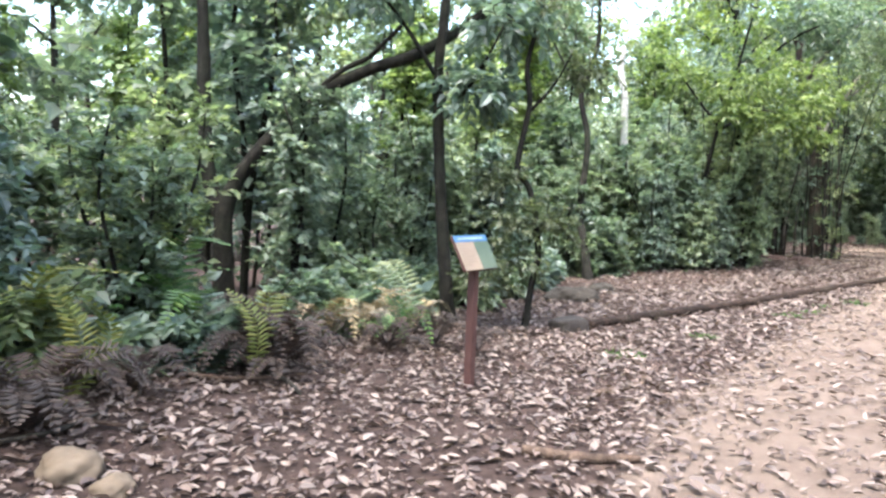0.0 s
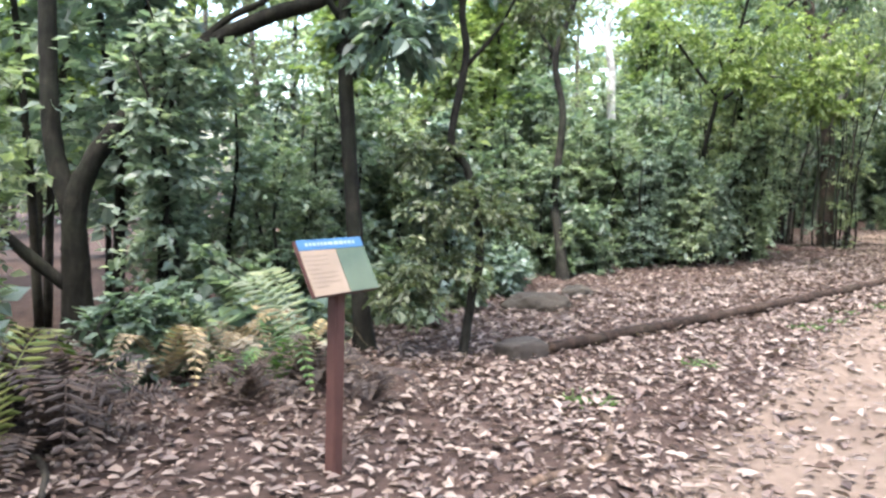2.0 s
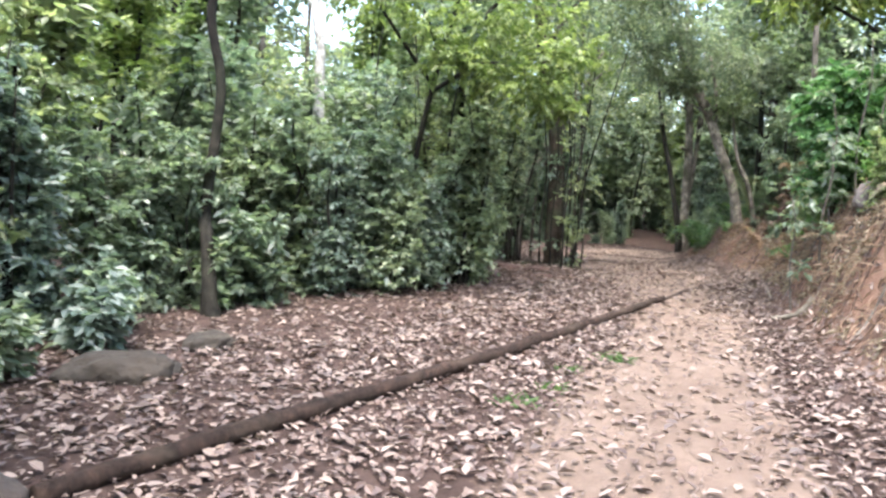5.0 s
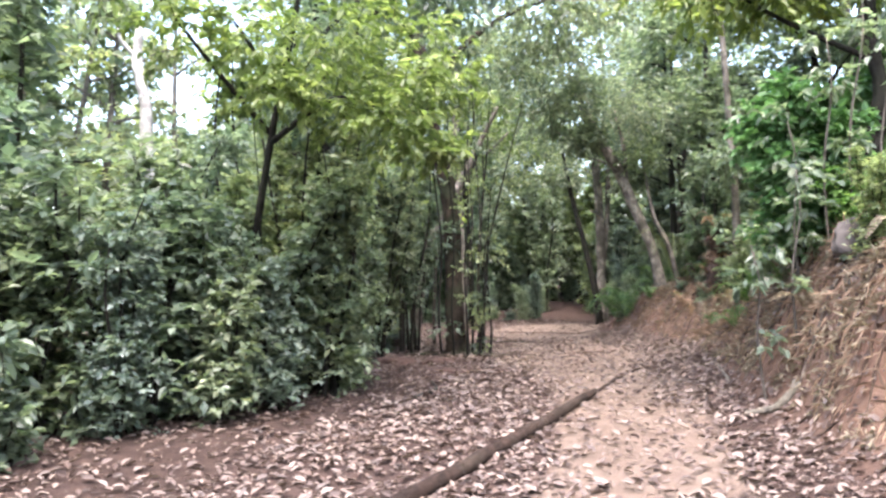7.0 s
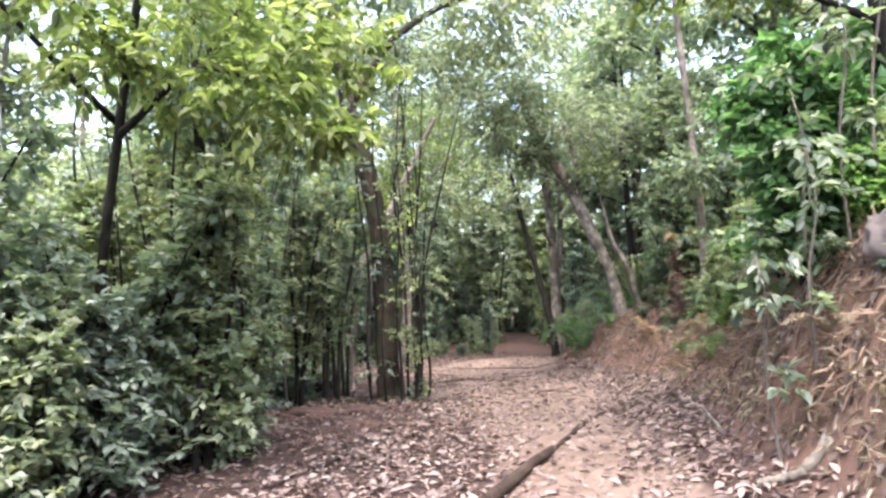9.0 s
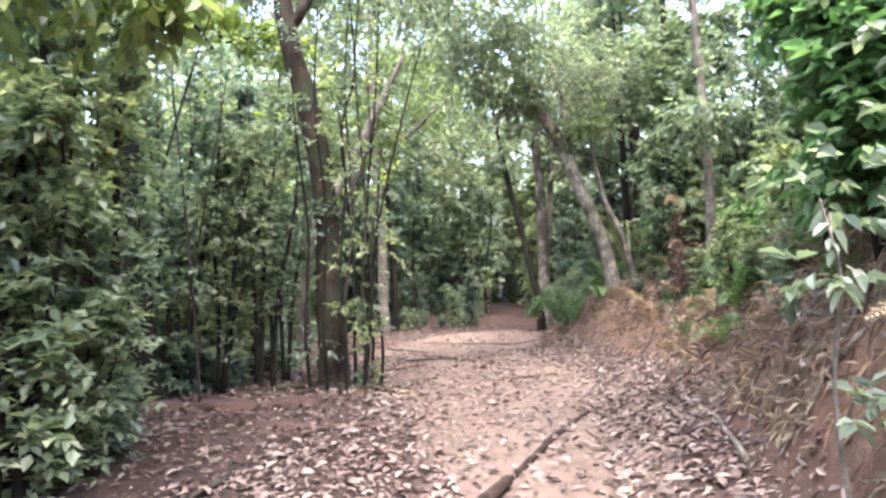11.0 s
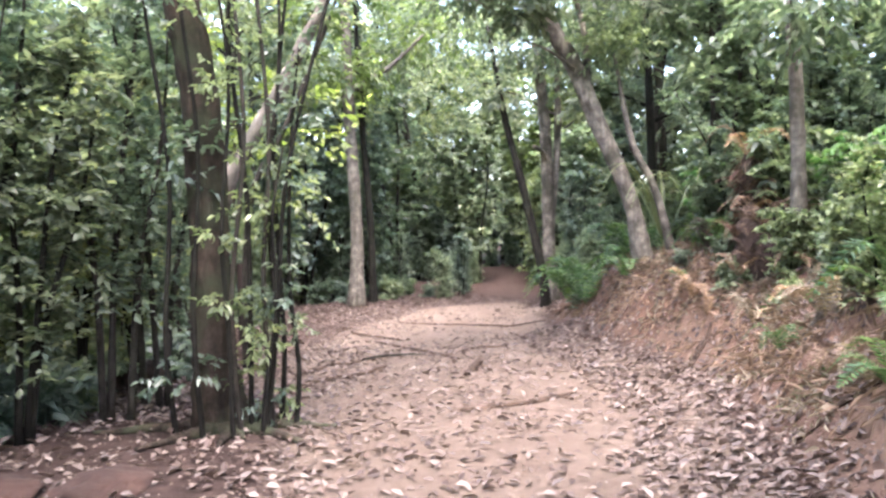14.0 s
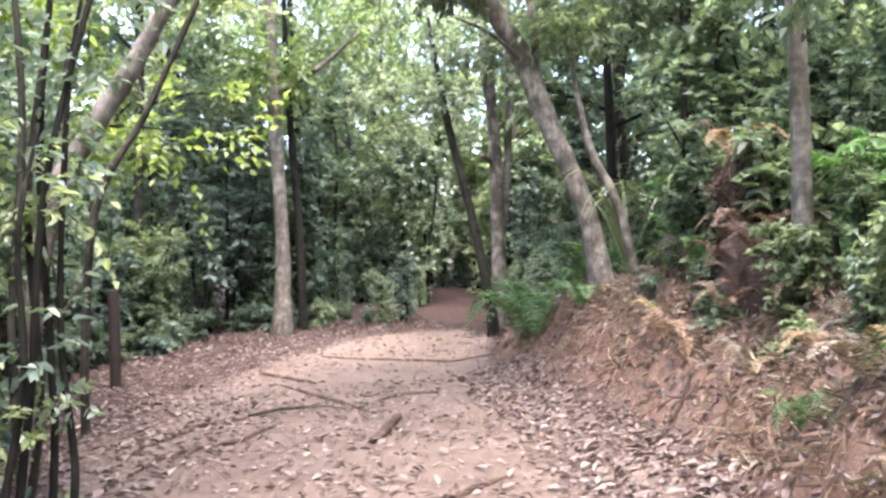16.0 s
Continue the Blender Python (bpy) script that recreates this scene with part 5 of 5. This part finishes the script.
grow(canopy, hill, 16, 0.75, 1.1)

grow(canopy, [(12.0 + d * math.sin(radians(h)), 20.0 + d * math.cos(radians(h))) for d, h in [(17.0 + 12.0 * ((k * 0.618) % 1), 4.0 + 50.0 * ((k * 0.382 + 0.2) % 1)) for k in range(18)]], 43, 0.95, 1.35)


def far_woods():
    """Trees further off, thinning with distance, all round the place."""
    r = np.random.default_rng(17)
    places = []
    while len(places) < 105:
        a, d = r.uniform(0, 6.283), r.uniform(17, 62)
        p = (8 + d * math.cos(a), 16 + d * math.sin(a))
        e, _ = side_of(p[0], p[1], EDGE)
        b, _ = side_of(p[0], p[1], TOE)
        if open_sky(p) and r.uniform() < 0.3:
            continue
        if e > -9 and b < 9 and p[1] < 44:
            continue
        if all((p[0] - o[0]) ** 2 + (p[1] - o[1]) ** 2 > 3.0**2 for o in places):
            places.append(p)
    protos = [wild_tree(at_ground(places[k]), "distant forest tree with a full leafy crown", "distant forest trees", 120 + k, h, BARK_BROWN, m, 0.46, 260, 7, 0.1, sp, 0.2, True) for k, (h, m, sp) in enumerate([(11, LEAF_FAR, 3.4), (13, LEAF_FAR, 3.2), (9.5, LEAF_MID, 3.4)])]
    grow(protos, places[3:], 18, 0.8, 1.3)


far_woods()
# behind the walker the trail is closed by the same wood
grow([bushes[1], slim[0], bushes[0], slim[3]], [(-1.5, -4.5), (0.0, -6.0), (1.5, -6.5), (2.8, -6.0), (-2.5, -2.0), (3.9, -4.0), (0.8, -8.0), (4.8, -1.0), (-3.4, 0.5), (-3.6, 2.4)], 19, 0.9, 1.2)

# ---- ferns, dry growth on the bank ----
fern((-0.62, 6.75, gz(-0.62, 6.75)), "dead brown collapsed fern clump on the leaf litter", FROND_DRY, 18, 0.6, 1, upright=0.15)
fern((-0.75, 6.75, gz(-0.75, 6.75) + 0.1), "old dark fern rosette with withered fronds", FROND_DRY, 14, 0.55, 2, upright=0.9)
fern((-0.7, 6.5, gz(-0.7, 6.5) + 0.05), "fern with yellowing upright fronds", FROND_YELLOW, 2, 0.7, 3, spread=(90, 230), upright=1.5)
fern((-1.68, 5.75, gz(-1.68, 5.75)), "tall fern with long yellow green fronds at the forest edge", FROND_YELLOW, 5, 0.8, 4, upright=1.6)
fern((0.48, 8.05, gz(0.48, 8.05) + 0.2), "fern with one long pale grey green frond", FROND_PALE, 2, 0.85, 5, spread=(125, 165), upright=0.35)
fern((0.3, 8.15, gz(0.3, 8.15)), "low green fern behind the sign", FROND_GREEN, 6, 0.5, 6, upright=0.6)
fern((-1.6, 5.2, gz(-1.6, 5.2)), "dead brown fern heap at the forest edge", FROND_DRY, 20, 0.65, 9, upright=0.3)
fern((-1.5, 7.4, gz(-1.5, 7.4)), "green fern under the shrubs", FROND_GREEN, 9, 0.95, 8, upright=1.0)
for k, (x, y, ln, m) in enumerate([(0.6, 8.02, 0.42, FROND_DRY), (0.95, 7.72, 0.36, FROND_DRY), (0.2, 7.7, 0.4, FROND_DRY), (-0.1, 8.35, 0.55, GRASS_OLIVE), (-0.45, 8.0, 0.5, GRASS_OLIVE), (0.35, 8.6, 0.5, GRASS_OLIVE), (-0.5, 7.05, 0.5, FROND_DRY), (-1.35, 6.0, 0.45, FROND_DRY)]):
    fern((x, y, gz(x, y) + 0.03), "withered dark brown fern clump on the leaf litter" if m is FROND_DRY else "half-dead olive fern on the forest edge", m, 12, ln, 240 + k, "withered ferns by the sign", upright=0.3)
for k, (x, y, ln) in enumerate([(16.2, 23.8, 0.85), (16.8, 24.6, 0.95), (16.4, 22.9, 0.8), (16.9, 25.2, 0.9), (15.75, 22.3, 0.6)]):
    fern((x, y, gz(x, y) + 0.05), "lush light green fern at the foot of the leaning tree", FROND_GREEN, 6, ln * 1.15, 20 + k, "ferns at the leaning tree", upright=0.15)
for k, (x, y) in enumerate([(15.5, 20.4), (15.9, 20.7), (16.2, 21.4), (15.6, 18.1), (14.0, 17.4), (9.9, 11.9), (12.9, 16.6)]):
    fern((x, y, gz(x, y) + 0.02), "green fern growing on the bank", FROND_GREEN, 7, 0.6, 40 + k, "ferns on the bank", upright=0.8)


def stump(at, height, radius, label, seed):
    """A broken dead stump with dry fronds hanging round it."""
    r = np.random.default_rng(seed)
    ob = thing("tree_stump", at, label, "stump", "dead stumps on the bank")
    v, q = tube([(0, 0, -0.1), (0.02, 0, height * 0.4), (0.0, 0.03, height * 0.8), (0.05, 0.02, height)], [radius * 1.4, radius, radius * 0.9, radius * 0.65], 14, 14, 0.06, r)
    part("trunk", sheet("trunk", v, q), BARK_RED, ob)
    n = 520
    a, h = r.uniform(0, 6.283, n), r.uniform(0.15, 1.0, n) * height
    p = np.stack([np.cos(a) * radius * 0.9, np.sin(a) * radius * 0.9, h], -1)
    d = np.stack([np.cos(a), np.sin(a), -r.uniform(0.0, 1.6, n)], -1) + r.normal(0, 0.45, (n, 3))
    tagged(part("fibre_growth", sheet("fibre_growth", *blades(p, d, np.stack([np.cos(a), np.sin(a), np.full(n, 0.4)], -1), r.uniform(0.06, 0.24, n), r.uniform(0.006, 0.018, n), 0.2, 0.1)), FIBRE_BROWN, ob, "dry brown hanging fibres"), kind="stuff")
    return ob


stump((15.55, 20.0, gz(15.55, 20.0)), 1.25, 0.12, "broken dark reddish dead stump on the bank", 1)
rough_rock("earth_mound", (15.35, 19.62, gz(15.35, 19.62) + 0.12), (0.75, 0.7, 0.95), EARTH_BROWN, "brown heap of earth and roots at a dead stump", 61, 25, "earth mound", "lumps of red earth")
for k, (dx, dy, dz, ln) in enumerate([(-0.2, -0.15, 0.45, 0.42), (0.05, 0.2, 0.55, 0.4), (0.15, -0.2, 0.5, 0.45), (-0.25, 0.15, 0.3, 0.36), (0.2, 0.38, 1.2, 0.5), (0.1, 0.3, 0.85, 0.45), (-0.3, -0.05, 0.1, 0.32), (0.3, -0.3, 0.2, 0.36)]):
    fern((15.35 + dx, 19.62 + dy, gz(15.35, 19.62) + dz), "withered brown fern hanging over the earth heap", (FIBRE_BROWN, GRASS_DRY, FIBRE_BROWN)[k % 3], 8, ln, 270 + k, "withered ferns on the bank", upright=0.2)


for k, (x, y, ln) in enumerate([(15.0, 18.95, 0.4), (15.35, 20.0, 0.45), (14.9, 19.6, 0.35), (15.5, 20.6, 0.4)]):
    fern((x, y, gz(x, y) + 0.12), "withered brown fern clump hanging on the bank", FROND_DRY if k % 2 else GRASS_DRY, 6, ln, 160 + k, "withered ferns on the bank", upright=0.3)


def strap_plant(at, seed):
    """Long arching ribbon leaves."""
    r = np.random.default_rng(seed)
    ob = thing("strap_leaved_plant", at, "plant with long arching pale green strap leaves", "plant")
    for k in range(14):
        a = r.uniform(0, 6.283)
        ln = r.uniform(1.5, 2.1)
        f = np.linspace(0, 1, 10)
        c = np.stack([np.cos(a) * ln * 0.6 * f, np.sin(a) * ln * 0.6 * f, ln * (1.9 * f - 1.5 * f**2)], -1)
        s = np.array([-math.sin(a), math.cos(a), 0]) * 0.018
        w = (np.sin(np.pi * np.clip(f * 0.85 + 0.12, 0, 1)))[:, None]
        v = np.stack([c - s * w, c + [0, 0, -0.006], c + s * w], 1).reshape(-1, 3)
        i = np.arange(9)[:, None] * 3
        part("leaf", sheet("leaf", v, np.vstack([i + [0, 1, 4, 3], i + [1, 2, 5, 4]]), True), FROND_PALE, ob)


strap_plant((16.45, 22.3, gz(16.45, 22.3)), 1)
strap_plant((16.7, 21.7, gz(16.7, 21.7)), 2)


def bank_growth():
    """Dry grass and rootlets hanging over the cut face."""
    r = np.random.default_rng(31)
    n = 26000
    k = r.uniform(2.2, 10.5, n)
    i = k.astype(int)
    p = TOE[i] + (TOE[i + 1] - TOE[i]) * (k - i)[:, None]
    d = unit(TOE[i + 1] - TOE[i])
    off = r.uniform(0.35, 2.0, n)
    x, y = p[:, 0] + d[:, 1] * off, p[:, 1] - d[:, 0] * off
    keep = r.uniform(size=n) < np.clip(0.5 + 1.1 * ripple(x, y, 3.2, 33) + np.where(k < 5.2, 0.3, 0), 0.02, 1)
    x, y, off, d = x[keep], y[keep], off[keep], d[keep]
    n = len(x)
    z = ground_z(x, y) + 0.015
    dirs = np.stack([-d[:, 1] * 0.9, d[:, 0] * 0.9, r.uniform(-0.7, 0.9, n)], -1) + r.normal(0, 0.45, (n, 3))
    nrm = np.stack([-d[:, 1], d[:, 0], np.full(n, 1.0)], -1)
    ln = r.uniform(0.05, 0.18, n)
    v, q = blades(np.stack([x, y, z], -1), dirs, nrm, ln, r.uniform(0.002, 0.005, n), 0.1, 0.35)
    tagged(part("dry_grass", sheet("dry_grass", v, q), GRASS_DRY), "matted dry grass and rootlets hanging over the bank", "dry grass", kind="stuff")


bank_growth()


def hanging_rootlets():
    """Fine rootlets that hang down the steep cut in uneven curtains."""
    r = np.random.default_rng(47)
    n = 6500
    k = r.uniform(2.6, 9.0, n)
    i = k.astype(int)
    p = TOE[i] + (TOE[i + 1] - TOE[i]) * (k - i)[:, None]
    d = unit(TOE[i + 1] - TOE[i])
    off = r.uniform(0.25, 1.0, n)
    x, y = p[:, 0] + d[:, 1] * off, p[:, 1] - d[:, 0] * off
    keep = r.uniform(size=n) < np.clip(0.35 + 1.3 * ripple(x, y, 5.0, 53), 0, 1) * np.where(k < 5.4, 1, 0.4)
    x, y, d = x[keep], y[keep], d[keep]
    n = len(x)
    out = np.stack([-d[:, 1], d[:, 0], np.zeros(n)], -1)
    dirs = out * 0.55 + np.array([0, 0, -1.0]) + r.normal(0, 0.25, (n, 3))
    v, q = blades(np.stack([x, y, ground_z(x, y) + 0.05], -1) + out * 0.03, dirs, out + [0, 0, 0.3], r.uniform(0.06, 0.22, n), r.uniform(0.002, 0.006, n), 0.1, 0.1)
    tagged(part("hanging_rootlets", sheet("hanging_rootlets", v, q), GRASS_DRY), "fine dry rootlets hanging over the cut earth bank", "roots", kind="stuff")


hanging_rootlets()


def matted_growth():
    """Withered leaves and moss that cling to the cut face in clumps."""
    r = np.random.default_rng(59)
    n = 52000
    k = r.uniform(2.6, 9.2, n)
    i = k.astype(int)
    p = TOE[i] + (TOE[i + 1] - TOE[i]) * (k - i)[:, None]
    d = unit(TOE[i + 1] - TOE[i])
    off = r.uniform(0.2, 1.5, n)
    x, y = p[:, 0] + d[:, 1] * off, p[:, 1] - d[:, 0] * off
    keep = r.uniform(size=n) < np.clip(0.3 + 1.5 * ripple(x, y, 4.0, 57) + 0.7 * ripple(x, y, 12.0, 58), 0, 1) * np.where((k > 5.6) & (off < 0.8), 0.3, 1)
    x, y, d = x[keep], y[keep], d[keep]
    n = len(x)
    out = np.stack([-d[:, 1], d[:, 0], np.zeros(n)], -1)
    clump = 0.04 * np.clip(ripple(x, y, 9.0, 60), 0, 1)
    at = np.stack([x, y, ground_z(x, y) + 0.01 + clump], -1) + out * clump[:, None]
    size = r.uniform(0.03, 0.11, n)
    v, q = blades(at, out * 0.7 + r.normal(0, 0.7, (n, 3)) - [0, 0, 0.25], out + [0, 0, 0.6] + r.normal(0, 0.4, (n, 3)), size, size * r.uniform(0.08, 0.35, n), 0.25, 0.25)
    tagged(part("matted_growth", sheet("matted_growth", v, q), GRASS_OLIVE), "matted olive brown withered growth clinging to the bank", "dry growth", kind="stuff")


matted_growth()
withered = scatter(22, TOE, 0.45, 1.05, 2.9, 8.6, 71, 0.3)
for k, (x, y) in enumerate(withered):
    fern((x, y, gz(x, y) + 0.05), "withered fern clump hanging on the bank" if k % 3 else "small green fern clinging to the bank", (FROND_GREEN, GRASS_DRY, GRASS_OLIVE)[k % 3], 6, 0.26 + 0.05 * (k % 4), 700 + k, "small ferns of the bank", upright=0.25)
r0 = random.Random(5)
for k in range(52):
    t = r0.uniform(2.8, 9.6) if k < 22 else r0.uniform(2.7, 5.4)
    i = int(t)
    p = TOE[i] + (TOE[i + 1] - TOE[i]) * (t - i)
    d = unit(TOE[i + 1] - TOE[i])
    o = [r0.uniform(0.8, 1.5), r0.uniform(0.5, 0.75), r0.uniform(0.1, 0.4)]
    s = [r0.uniform(-0.25, 0.25) for _ in range(3)]
    pts = [tuple(p + np.array([d[1], -d[0]]) * a + d * b) for a, b in zip(o, s)]
    rad = r0.uniform(0.008, 0.022)
    stick("exposed_root", pts, [rad * 1.3, rad, rad * 0.4], BARK_PALE if k % 3 == 0 else ROOT_WOOD, "bare root hanging down the cut earth bank", "root", "roots in the bank", 60 + k, 7, 0.12, rest=0.012)
stick("exposed_root", [(9.32, 12.55), (9.2, 12.68), (9.05, 12.85)], [0.04, 0.032, 0.02], BARK_PALE, "thick pale root end sticking out of the bank", "root", "roots in the bank", 91, 9, 0.12, rest=0.03)

# dead leafless shoots among the thicket
for k, (x, y, h) in enumerate([(9.04, 23.37, 2.0), (10.2, 24.0, 1.7)]):
    r1 = np.random.default_rng(200 + k)
    lx, ly = r1.normal(0, 0.25, 2)
    pts = [(x, y, gz(x, y))] + [(x + lx * f + r1.normal(0, 0.03), y + ly * f, gz(x, y) + h * f) for f in (0.35, 0.7, 1.0)]
    tree("dead_sapling", "thin pale leafless dead sapling in the thicket", pts, [0.022, 0.018, 0.014, 0.006], BARK_PALE, [([pts[2], (pts[2][0] + 0.2, pts[2][1], pts[2][2] + 0.25)], [0.01, 0.005])], seed=200 + k, group="dead saplings", category="sapling", sides=7, flare=False)

# thin stems of the thicket beside the clearing
r2 = np.random.default_rng(77)
for k in range(30):
    f = r2.uniform(9.2, 13.2)
    i = int(f)
    p = EDGE[i] + (EDGE[i + 1] - EDGE[i]) * (f - i)
    d = unit(EDGE[i + 1] - EDGE[i])
    x, y = p + np.array([-d[1], d[0]]) * r2.uniform(0.1, 1.6)
    if any(math.hypot(x - a, y - b) < 0.35 for a, b in ((9.65, 19.6), (11.1, 25.26), (7.46, 19.08))):
        continue
    z, h = gz(x, y), r2.uniform(2.6, 5.2)
    lx, ly = r2.normal(0, 0.4, 2)
    pts = [(x, y, z)] + [(x + lx * v + r2.normal(0, 0.05), y + ly * v + r2.normal(0, 0.05), z + h * v) for v in (0.3, 0.6, 0.85, 1.0)]
    rad = r2.uniform(0.012, 0.024)
    tree("sapling", "thin straggly sapling with sparse small leaves in the thicket", pts, [rad, rad * 0.85, rad * 0.7, rad * 0.5, rad * 0.3], BARK_BROWN if k % 3 else BARK_DARK, (), [(*pts[2], 0.35), (*pts[3], 0.4), (*pts[4], 0.4), (pts[1][0], pts[1][1], pts[1][2], 0.25)], LEAF_MID if k % 2 else LEAF_DARK, 0.075, 46, 6, 500 + k, "thin saplings of the thicket", "sapling", 6, far=True, flare=False)
